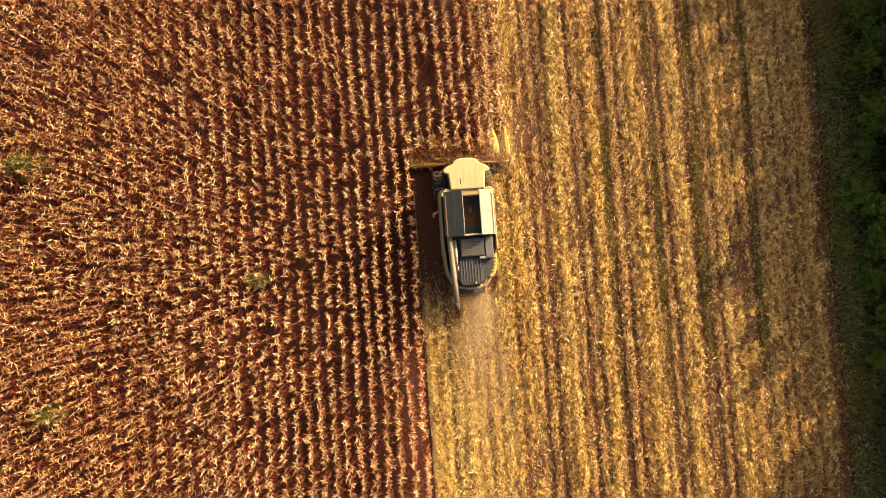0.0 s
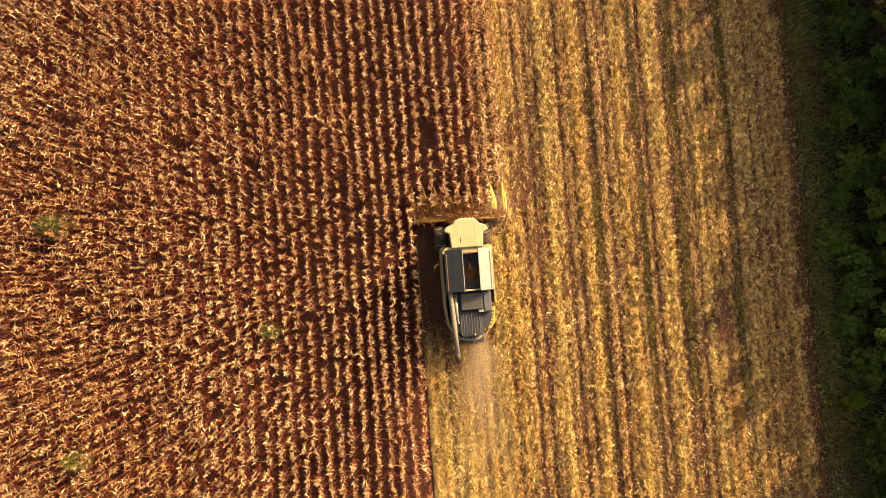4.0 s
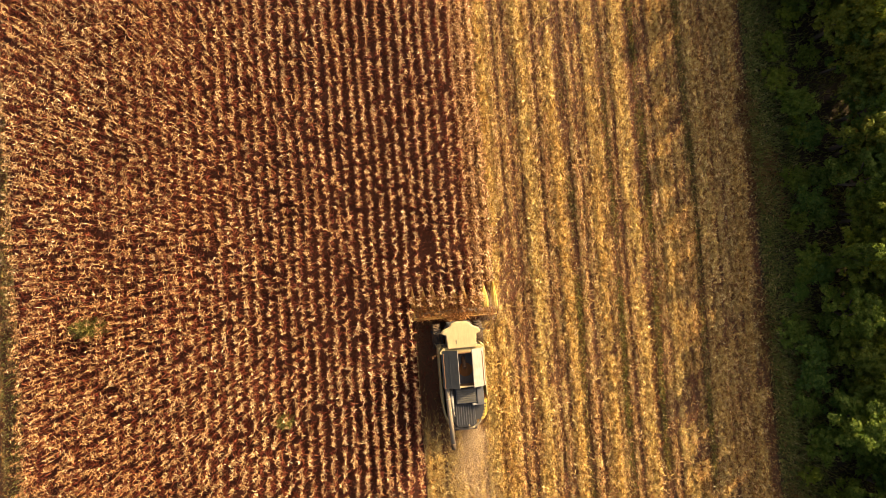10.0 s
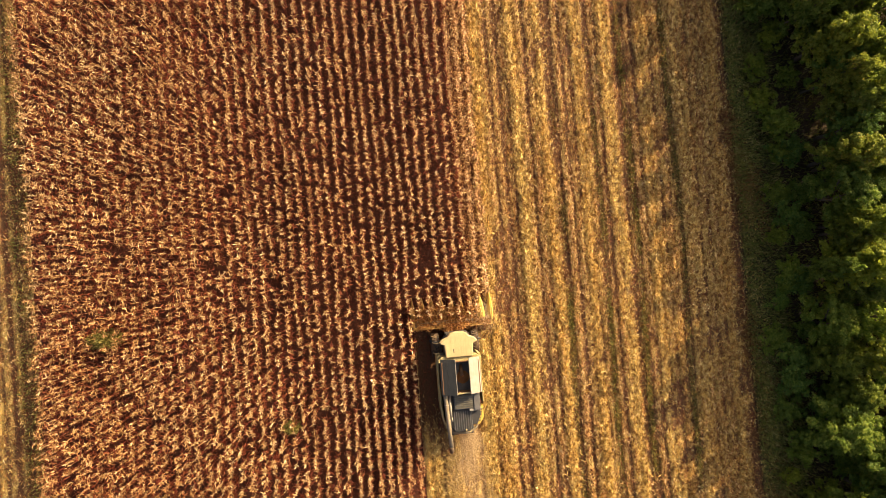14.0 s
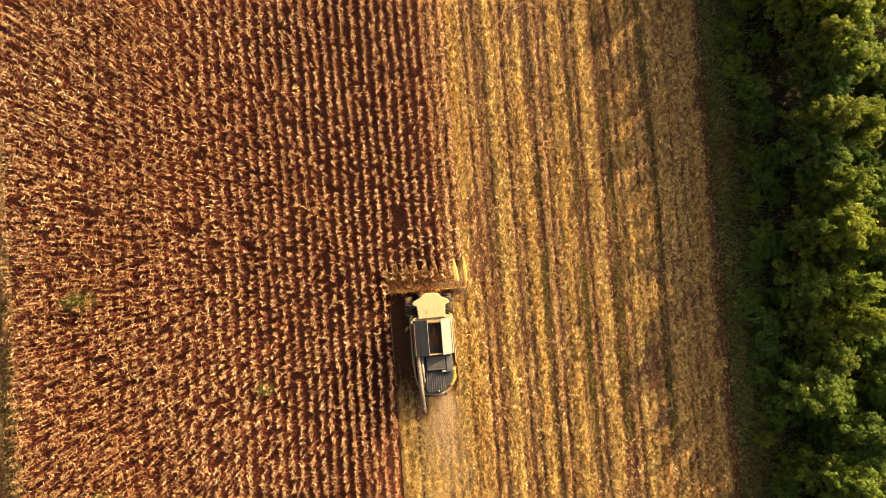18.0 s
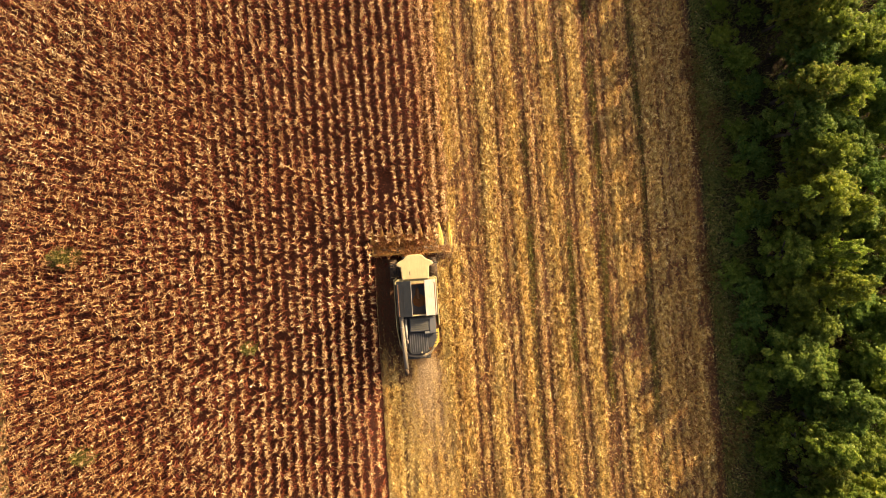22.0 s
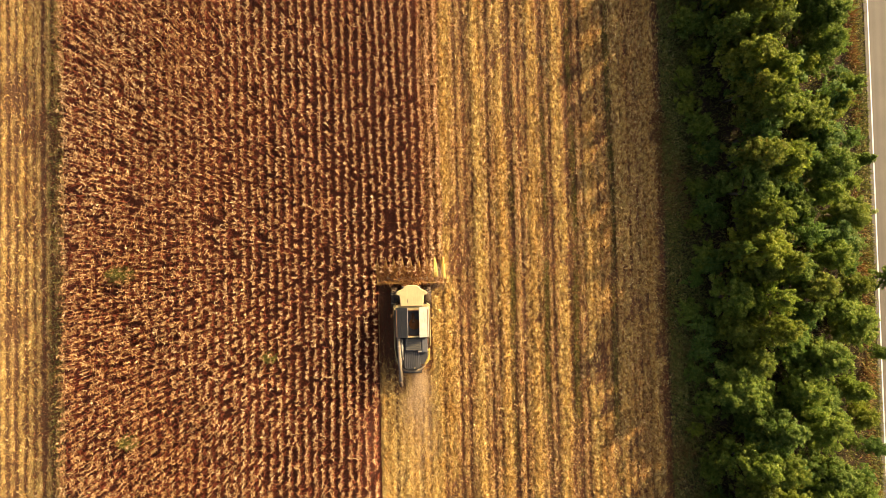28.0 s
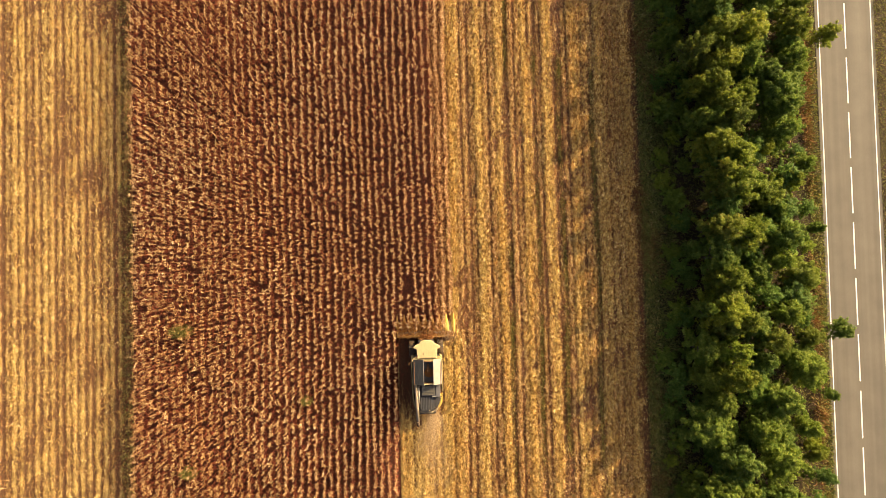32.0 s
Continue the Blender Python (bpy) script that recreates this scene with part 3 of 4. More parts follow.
def header_debris():
    r = np.random.default_rng(17)
    n = 5200
    x, y = r.uniform(-2.95, 2.95, n), r.uniform(2.0, 3.6, n)
    y = np.where((x > 1.9) & (y > 2.5), 2.0 + 0.3 * (y - 2.0), y)
    feeder = r.random(n) < 0.12
    x, y = np.where(feeder, r.uniform(-0.7, 0.7, n), x), np.where(feeder, r.uniform(1.8, 2.25, n), y)
    v, f = blades(r, x, y, np.where(feeder, 1.40, r.uniform(0.6, 1.14, n)), r.gamma(4, 0.06, n), r.uniform(0.02, 0.05, n), r.uniform(0, 6.283, n), r.normal(0.1, 0.4, n), 0.05)
    return tagged(raw("cut_leaf_debris", v, f, torn_leaf), "torn maize leaves piled on the header, browned for the trough's shade", "crop residue", kind="stuff")


header_debris()


def chaff_plume():
    """Chaff and dust flung out behind the chopper, still in the air."""
    r = np.random.default_rng(18)
    n = 85000
    back = r.gamma(1.5, 2.6, n)
    x = 0.30 + 0.035 * back + r.normal(0, 1, n) * (0.42 + 0.11 * back) + 0.25 * np.sin(back * 1.3)
    y, z = -5.7 - back, np.abs(r.normal(0.6, 0.6, n)) + 0.1
    v, f = blades(r, x, y, z, r.uniform(0.012, 0.032, n), r.uniform(0.010, 0.024, n), r.uniform(0, 6.283, n), r.normal(0, 0.6, n), 0.0)
    # husk dust thrown up at the outer end of the header
    k = 9000
    hx, hy, hz = 2.5 + r.normal(0, 0.55, k), 2.7 + r.normal(0, 0.6, k), np.abs(r.normal(0.9, 0.5, k)) + 0.1
    hv, hf = blades(r, hx, hy, hz, r.uniform(0.012, 0.035, k), r.uniform(0.010, 0.026, k), r.uniform(0, 6.283, k), r.normal(0, 0.6, k), 0.0)
    v, f = np.concatenate([v, hv]), np.concatenate([f, hf + 4 * n])
    return tagged(raw("chaff_plume", v, f, dust_chaff), "pale chaff and dust blowing out behind the combine", "chaff", kind="stuff")


chaff_plume()


def stubs(name, x0, x1, y0, y1, seed, label):
    """Cut stalk stumps in their rows."""
    r = np.random.default_rng(seed)
    xs = np.arange(math.ceil((x0 - 0.375) / ROW) * ROW + 0.375, x1, ROW)
    x = np.repeat(xs, int((y1 - y0) / 0.21))
    y = np.tile(np.arange(int((y1 - y0) / 0.21)) * 0.21 + y0, len(xs))
    n = len(x)
    x, y = x + r.normal(0, 0.04, n) + 0.10 * np.sin(y * 0.11 + 1.0), y + r.normal(0, 0.05, n)
    h = r.uniform(0.14, 0.32, n)
    lx, ly = r.normal(0, 0.05, n), r.normal(0, 0.06, n)
    sv = np.empty((n, 6, 3), np.float32)
    for k in range(3):
        ca, sa = 0.017 * math.cos(2.094 * k), 0.017 * math.sin(2.094 * k)
        sv[:, k] = np.stack([x + ca, y + sa, np.zeros(n) - 0.02], 1)
        sv[:, 3 + k] = np.stack([x + lx + ca, y + ly + sa, h], 1)
    sf = np.array([[0, 1, 4, 3], [1, 2, 5, 4], [2, 0, 3, 5]])
    ob = raw(name, sv.reshape(-1, 3), (np.arange(n)[:, None, None] * 6 + sf).reshape(-1, 4), residue)
    return tagged(ob, label, "stubble", kind="stuff")


stubs("stubble", SWATH, FIELD_END - 0.8, Y0, Y1, 41, "short cut maize stalks standing in rows")
stubs("swath_stubble", -SWATH, SWATH, Y0, -2.5, 42, "freshly cut maize stubs behind the combine")
stubs("far_stubble", -58, CORN_LEFT - 1.6, Y0, Y1, 43, "cut maize stubs on the far strip")


def tuft_bed(name, x0, x1, y0, y1, per_m2, tall, label, seed, material, category, mask=None, w=0.035):
    """Upright grass and weed blades."""
    r = np.random.default_rng(seed)
    n = int((x1 - x0) * (y1 - y0) * per_m2)
    x, y = r.uniform(x0, x1, n), r.uniform(y0, y1, n)
    if mask is not None:
        keep = mask(x, y) > r.random(n)
        x, y = x[keep], y[keep]
    n = len(x)
    length = tall * r.uniform(0.45, 1.2, n) * (1 + 0.3 * drift(x, y, 1.1, 0.8, seed))
    v, f = blades(r, x, y, np.full(n, -0.02), np.abs(length) + 0.05, r.uniform(0.6, 1.5, n) * w, r.uniform(0, 6.283, n), r.uniform(0.35, 1.35, n), 0.12)
    ob = raw(name, v, f, material)
    return tagged(ob, label, category, kind="stuff")



def weed_mask(x, y):
    d = np.min([np.abs(x - g - 0.1 * np.sin(y * 0.2)) for g in GREEN_STRIPS], axis=0)
    return np.clip(1.1 - d / 0.28, 0, 1) * np.clip(0.35 + 0.8 * drift(x, y, 0.2, 0.35, 61), 0, 1)


tuft_bed("stubble_weeds", SWATH, FIELD_END, Y0, Y1, 330, 0.34, "low green weeds growing between the stubble rows", 51, weed_leaf, "weeds", weed_mask)
tuft_bed("maize_edge_weeds", CORN_LEFT - 1.5, CORN_LEFT - 0.2, Y0, Y1, 60, 0.3, "green weeds along the foot of the standing maize", 55, grass_leaf, "weeds")
tuft_bed("roadside_dry_weeds", 43.4, ROAD_LEFT - 1.0, Y0, Y1, 90, 0.8, "tall dry reddish weeds beside the road", 56, dry_weed, "weeds", lambda x, y: np.clip(0.5 + 0.8 * drift(x, y, 0.5, 0.3, 62), 0, 1), w=0.06)
tuft_bed("margin_grass", FIELD_END - 0.2, 28.2, Y0, Y1, 170, 0.5, "rough green grass and weeds along the field edge", 52, grass_leaf, "grass", w=0.045)
tuft_bed("margin_dry_weeds", FIELD_END - 0.9, FIELD_END + 2.2, Y0, Y1, 170, 0.45, "brown dry weeds where the stubble meets the hedgerow", 57, dry_weed, "weeds", lambda x, y: np.clip(0.45 + 0.7 * drift(x, y, 0.5, 0.3, 63), 0, 1), w=0.04)
tuft_bed("roadside_grass", ROAD_LEFT - 1.3, ROAD_LEFT - 0.03, Y0, Y1, 110, 0.3, "green grass strip along the road edge", 58, grass_leaf, "grass", w=0.05)
tuft_bed("hedge_floor", 27.4, ROAD_LEFT - 0.02, Y0, Y1, 40, 0.4, "weeds and tall grass under the hedgerow trees", 53, grass_leaf, "grass", w=0.06)
tuft_bed("road_verge", ROAD_RIGHT + 0.03, 60.0, Y0, Y1, 70, 0.22, "short mown roadside grass with dry patches", 54, grass_leaf, "grass", w=0.05)

# ---- road ----
road_bm = boxed(ROAD_LEFT, ROAD_RIGHT, -420, 460, -0.3, 0.05)
road = tagged(part("road", road_bm, asphalt, None), "warm grey asphalt country road with white markings", "road", kind="structure")


def stripe(name, x, w, y0, y1, label):
    ob = part(name, boxed(x - w / 2, x + w / 2, y0, y1, 0.052, 0.058), line_paint, road, label)
    return ob


stripe("edge_line", ROAD_LEFT + 0.42, 0.125, -420, 460, "solid white edge line")
stripe("edge_line", ROAD_RIGHT - 0.42, 0.125, -420, 460, "solid white edge line")
dash_bm = boxed(-0.075, 0.075, -2.65, 2.65, 0.052, 0.058)
dash_first = part("centre_dash", dash_bm, line_paint, road)
dash_first.location = ((ROAD_LEFT + ROAD_RIGHT) / 2, 4.25, 0)
for k in range(-20, 22):
    if k:
        d = dash_first.copy()
        d.location = ((ROAD_LEFT + ROAD_RIGHT) / 2, 4.25 + 6.35 * k, 0)
        scene.collection.objects.link(d)
        d.parent = road

road.matrix_world = pose(49.1, 8, 0, 0, 0, -0.43) @ pose(-49.1, -8, 0)   # the road is not quite parallel to the maize rows

# ---- trees ----
def tree(seed, height, spread, leaf, label, name="tree", boughs=44, sprays=4, size=0.215, leaves=56):
    """A trunk with limbs and boughs that end in separate sprays of leaves, with gaps between them."""
    r = np.random.default_rng(seed)
    top = thing(name, (0, 0, 0), label, "tree" if name == "tree" else "bush")
    fork = height * 0.36
    bend = r.normal(0, 0.12, 2)
    pts = [(0, 0, -0.1), (bend[0], bend[1], fork * 0.5), (bend[0] * 1.5, bend[1] * 2, fork), (bend[0] * 2, bend[1] * 2.5, height * 0.72)]
    k = 0.028 * height
    part("trunk", tube(pts, [k, k * 0.8, k * 0.6, k * 0.2], 8), bark, top)
    squash = (r.uniform(0.85, 1.15), r.uniform(0.85, 1.15))
    lobes = r.uniform(0, 6.283, 3)
    ends, V = [], []
    for i in range(boughs):
        ang = i * 2.4 + r.uniform(-0.5, 0.5)
        q = math.sqrt((i + 0.4) / boughs)
        edge = 1 + 0.14 * math.sin(2 * ang + lobes[0]) + 0.12 * math.sin(3 * ang + lobes[1]) + 0.08 * math.sin(5 * ang + lobes[2])
        reach = spread * q * edge * r.uniform(0.8, 1.1)
        z = height * (1.0 - 0.58 * q ** 2.4) - abs(r.normal(0, 0.09)) * height
        end = np.array([reach * math.cos(ang) * squash[0], reach * math.sin(ang) * squash[1], max(z, 0.35)])
        ends.append(end)
        out = end - np.array([0, 0, fork])
        out /= np.linalg.norm(out)
        for m in range(sprays):
            c = end - out * 0.34 * m * r.uniform(0.6, 1.3) + r.normal(0, 0.20, 3) * (0.6 + 0.4 * m)
            rad = r.uniform(0.20, 0.36)
            n = int(leaves * r.uniform(0.7, 1.3))
            d = r.normal(0, 1, (n, 3))
            d /= np.linalg.norm(d, axis=1)[:, None]
            axis = out + r.normal(0, 0.5, 3)
            axis /= np.linalg.norm(axis)
            p = c + (d * np.array([1, 1, 0.6]) + 0.9 * (d @ axis)[:, None] * axis) * (rad * r.random(n) ** 0.45)[:, None]
            nrm = d * 0.7 + r.normal(0, 0.4, (n, 3)) + np.array([0, 0, 0.6])
            nrm /= np.linalg.norm(nrm, axis=1)[:, None]
            t = np.cross(nrm, r.normal(0, 1, (n, 3)))
            t /= np.linalg.norm(t, axis=1)[:, None]
            b = np.cross(nrm, t)
            L = size * r.uniform(0.6, 1.4, n)[:, None]
            W = L * r.uniform(0.5, 0.8, n)[:, None]
            V.append(np.stack([p - t * L / 2, p + b * W / 2 + nrm * L * 0.08, p + t * L / 2 - nrm * L * 0.12, p - b * W / 2 + nrm * L * 0.08], 1).reshape(-1, 3))
    # outsize leaves added between the sprays inside the crown to block more sun
    inner = np.repeat(np.array(ends), 9, axis=0)
    n = len(inner)
    heart = np.array([0, 0, height * 0.55])
    p = heart + (inner - heart) * r.uniform(0.25, 0.84, (n, 1)) + r.normal(0, 0.22, (n, 3))
    nrm = r.normal(0, 1, (n, 3)) + np.array([0.5, 0.4, 0.4])
    nrm /= np.linalg.norm(nrm, axis=1)[:, None]
    t = np.cross(nrm, r.normal(0, 1, (n, 3)))
    t /= np.linalg.norm(t, axis=1)[:, None]
    b = np.cross(nrm, t)
    L = 0.2 * spread * r.uniform(0.7, 1.25, n)[:, None]
    V.append(np.stack([p - t * L / 2, p + b * L * 0.36, p + t * L / 2 - nrm * L * 0.15, p - b * L * 0.36], 1).reshape(-1, 3))
    for c in ends[2::5][:7]:
        mid = (c[0] * 0.4 + bend[0], c[1] * 0.4 + bend[1], fork + (c[2] - fork) * 0.45)
        part("limb", tube([(bend[0] * 1.4, bend[1] * 1.8, fork * 0.92), mid, tuple(c)], [k * 0.45, k * 0.3, k * 0.08], 6), bark, top)
    v = np.concatenate(V)
    v[:, 2] = np.maximum(v[:, 2], 0.05)
    raw("crown", v, np.arange(len(v)).reshape(-1, 4), LEAF[leaf], top)
    return top


TREE_HEIGHT, TREE_SPREAD = 8.0, 2.3       # as built, before each is sized
BUSH_HEIGHT, BUSH_SPREAD = 2.8, 1.6
KINDS = {
    "G": [tree(101, TREE_HEIGHT, TREE_SPREAD, "green", "broad green hedgerow tree with dense leaves"), tree(104, TREE_HEIGHT, TREE_SPREAD, "green", "rounded green tree in the hedgerow")],
    "L": [tree(102, TREE_HEIGHT, TREE_SPREAD, "lime", "yellow-green hedgerow tree in evening sun"), tree(105, TREE_HEIGHT, TREE_SPREAD, "lime", "yellow-green hedgerow tree with loose boughs")],
    "Y": [tree(103, TREE_HEIGHT, TREE_SPREAD, "yellow", "hedgerow tree with leaves turning yellow"), tree(111, TREE_HEIGHT, TREE_SPREAD, "yellow", "hedgerow tree with golden autumn tips")],
    "O": [tree(109, TREE_HEIGHT, TREE_SPREAD, "olive", "olive green hedgerow tree with thinning leaves", leaves=44)],
    "D": [tree(106, TREE_HEIGHT, TREE_SPREAD, "dark", "dark green shaded hedgerow tree", boughs=28, leaves=44)],
    "b": [tree(107, BUSH_HEIGHT, BUSH_SPREAD, "dark", "low dark green bush at the foot of the hedgerow", "bush", 18, 3, 0.21, 36),
          tree(108, BUSH_HEIGHT, BUSH_SPREAD, "green", "leafy green bush in the hedgerow's shade", "bush", 18, 3, 0.21, 36),
          tree(110, BUSH_HEIGHT, BUSH_SPREAD, "lime", "low yellow-green bush at the field margin", "bush", 16, 3, 0.21, 36)],
}
# kind, x, y, crown radius, height: the rank along the field, the middle and the road side
FIELD_RANK = [
    ("G", 27.8, -14.1, 2.1, 8.2), ("G", 30.1, -11.4, 2.5, 8.2), ("G", 28.8, -8.3, 3.0, 5.2), ("L", 30.9, -5.8, 1.9, 5.4), ("Y", 29.0, -3.1, 2.0, 4.8),
    ("G", 28.8, 0.0, 2.4, 5.2), ("L", 29.1, 4.2, 2.6, 8.4), ("G", 27.2, 4.3, 1.3, 7.4), ("L", 29.8, 7.4, 1.9, 8.2), ("O", 29.4, 12.6, 2.3, 8.2),
    ("O", 29.2, 18.8, 1.6, 8.2), ("Y", 28.8, 21.5, 2.3, 8.4), ("G", 27.4, 24.2, 1.6, 7.4), ("G", 28.7, 24.6, 1.1, 7.4), ("Y", 31.3, 25.7, 1.9, 8.2),
    ("L", 27.2, 27.6, 1.3, 7.4), ("Y", 28.7, 27.8, 1.9, 8.2), ("Y", 31.4, 29.8, 2.3, 8.2), ("O", 27.1, 31.3, 1.8, 8.2), ("Y", 29.5, 33.3, 2.2, 8.2),
]
MIDDLE_RANK = [
    ("G", 36.7, -15.8, 2.2, 6.8), ("L", 31.6, -14.6, 2.3, 8.2), ("G", 36.4, -11.5, 2.6, 6.8), ("G", 34.9, -8.3, 2.4, 6.8), ("Y", 31.8, -2.7, 1.8, 8.2),
    ("G", 35.6, -1.4, 1.5, 6.0), ("G", 31.7, -0.1, 1.5, 8.2), ("O", 36.4, 1.0, 1.9, 6.8), ("Y", 32.7, 3.1, 1.7, 8.2), ("D", 35.5, 5.7, 1.6, 6.8),
    ("L", 33.4, 12.1, 2.1, 8.2), ("L", 36.1, 16.4, 2.1, 6.8), ("L", 32.5, 17.1, 2.6, 8.4), ("L", 32.6, 20.1, 2.1, 8.2), ("Y", 36.2, 21.1, 1.3, 6.0),
    ("O", 32.5, 24.1, 1.8, 8.2), ("L", 33.8, 26.8, 1.6, 7.4), ("G", 36.6, 29.0, 2.1, 6.8), ("G", 33.9, 30.4, 1.9, 8.2), ("Y", 34.3, 33.3, 2.5, 8.2),
]
ROAD_RANK = [
    ("Y", 41.6, -11.5, 1.3, 4.2), ("G", 40.6, -8.8, 1.6, 5.0), ("G", 37.2, -5.7, 2.6, 6.8), ("G", 40.8, -2.5, 2.4, 5.0), ("Y", 41.6, 0.8, 1.5, 4.2),
    ("G", 40.0, 4.5, 2.4, 5.0), ("L", 40.7, 7.5, 2.3, 5.0), ("G", 37.4, 9.3, 1.8, 6.8), ("G", 38.1, 11.9, 2.2, 6.8), ("G", 42.8, 12.6, 0.9, 4.2),
    ("G", 37.4, 14.7, 1.5, 6.0), ("Y", 39.2, 17.8, 1.3, 6.0), ("G", 41.8, 19.7, 1.3, 4.2), ("G", 38.0, 23.0, 1.9, 6.8), ("G", 38.8, 25.7, 2.1, 6.8),
    ("G", 37.8, 27.5, 2.2, 6.8), ("G", 39.5, 30.8, 1.8, 6.8), ("Y", 40.0, 34.1, 2.2, 6.8),
]
OVER_ROAD = [("G", 45.1, 1.5, 1.5, 4.4), ("D", 42.6, -14.2, 1.1, 4.2), ("L", 45.1, 34.0, 1.5, 4.4), ("G", 44.0, -5.6, 0.8, 3.4)]
r_b = np.random.default_rng(77)
plan = FIELD_RANK + MIDDLE_RANK + ROAD_RANK + OVER_ROAD
for y in (-18.0, -21.5, -25.0, 37.0, 40.5, 44.0, 48.0, 52.0):
    for x, h in ((28.6, 8.2), (32.4, 8.2), (36.4, 6.8), (40.4, 5.4)):
        plan.append((str(r_b.choice(["G", "G", "L", "Y", "O"])), x + r_b.uniform(-0.8, 0.8), y + r_b.uniform(-1.0, 1.0), r_b.uniform(1.8, 2.6), h))
# the shaded trees between and below the tall ones, with a low stretch in the rank along the field
def low_stretch(y):
    return -11 < y < 1.5


for y in np.arange(Y0, Y1 + 10, 2.5):
    h = r_b.uniform(3.0, 3.8) if low_stretch(y) else r_b.uniform(5.8, 6.9)
    plan.append((str(r_b.choice(["D", "O", "G"])), 31.2 + r_b.uniform(-0.6, 0.7), y + r_b.uniform(-0.6, 0.6), r_b.uniform(1.9, 2.4), h))
for y in np.arange(Y0, Y1 + 8, 3.7):
    for x in (35.6, 38.6):
        h = r_b.uniform(3.4, 4.2) if low_stretch(y) else r_b.uniform(4.6, 6.2)
        plan.append((str(r_b.choice(["D", "D", "G"])), x + r_b.uniform(-1.2, 1.2), y + r_b.uniform(-1.5, 1.5), r_b.uniform(1.7, 2.5), h))
# bushes along the field and the road
for y in np.arange(Y0, Y1 + 4, 2.0):
    plan.append(("b", 26.9 + r_b.uniform(-0.7, 1.2), y + r_b.uniform(-0.9, 0.9), r_b.uniform(0.8, 1.6), r_b.uniform(1.2, 2.2 if low_stretch(y) else 3.2)))
for y in np.arange(Y0, Y1 + 4, 3.3):
    plan.append(("b", 28.6 + r_b.uniform(-0.6, 1.0), y + r_b.uniform(-1.2, 1.2), r_b.uniform(1.0, 1.7), r_b.uniform(1.4, 2.6)))
for y in np.arange(Y0, Y1 + 4, 3.1):
    plan.append(("b", 41.8 + r_b.uniform(-1.0, 1.2), y + r_b.uniform(-1.2, 1.2), r_b.uniform(0.8, 1.5), r_b.uniform(1.5, 2.8)))
used = set()
plan = [(k, x + (0.8 if low_stretch(y) else 1.6) if x < 30.5 and k != "b" else x, y, rad if k in "bD" else rad * 0.9, h) for k, x, y, rad, h in plan]
for kind, x, y, rad, h in plan:
    base = KINDS[kind][int(r_b.integers(len(KINDS[kind])))]
    bush = kind == "b"
    s = rad / (BUSH_SPREAD if bush else TREE_SPREAD)
    m = pose(x, y, -0.02, 0, 0, r_b.uniform(0, 360)) @ Matrix.Diagonal((s, s, h / (BUSH_HEIGHT if bush else TREE_HEIGHT), 1))
    if base in used:
        made = copy_thing(base, Matrix.Identity(4))
    else:
        used.add(base)
        made = base
    made.matrix_world = m
    made["group"] = "hedgerow bushes" if bush else "hedgerow trees"
for base in [b for kind in KINDS.values() for b in kind if b not in used]:
    for o in (*base.children_recursive, base):
        bpy.data.objects.remove(o)

# ---- weed clumps in the maize ----
def weed_clump(place, seed, rad, tall, label):
    r = np.random.default_rng(seed)
    top = thing("weed_clump", place, label, "weeds", "weeds in the maize")
    n = int(900 * rad)
    rr, ang = rad * np.sqrt(r.random(n)), r.uniform(0, 6.283, n)
    v, f = blades(r, rr * np.cos(ang), rr * np.sin(ang) * 0.6, tall * r.uniform(0.5, 1.0, n) * (1 - 0.4 * (rr / rad) ** 2), r.uniform(0.2, 0.5, n), r.uniform(0.03, 0.08, n), r.uniform(0, 6.283, n), r.uniform(-0.3, 1.2, n), 0.1)
    raw("foliage", v, f, weed_leaf, top)
    stem = [(0, 0, -0.02), (0.05, 0, tall * 0.5), (0.0, 0.06, tall * 0.9)]
    part("stem", tube(stem, [0.03, 0.02, 0.01], 6), corn_stalk, top)


weed_clump((-25.2, 3.4, 0), 5, 1.2, 2.3, "green bindweed clump overgrowing the dry maize")
weed_clump((-24.6, -11.0, 0), 6, 0.9, 2.2, "small green weed clump among the maize")
weed_clump((-12.6, -4.2, 0), 7, 0.6, 2.1, "few green weeds between maize rows")

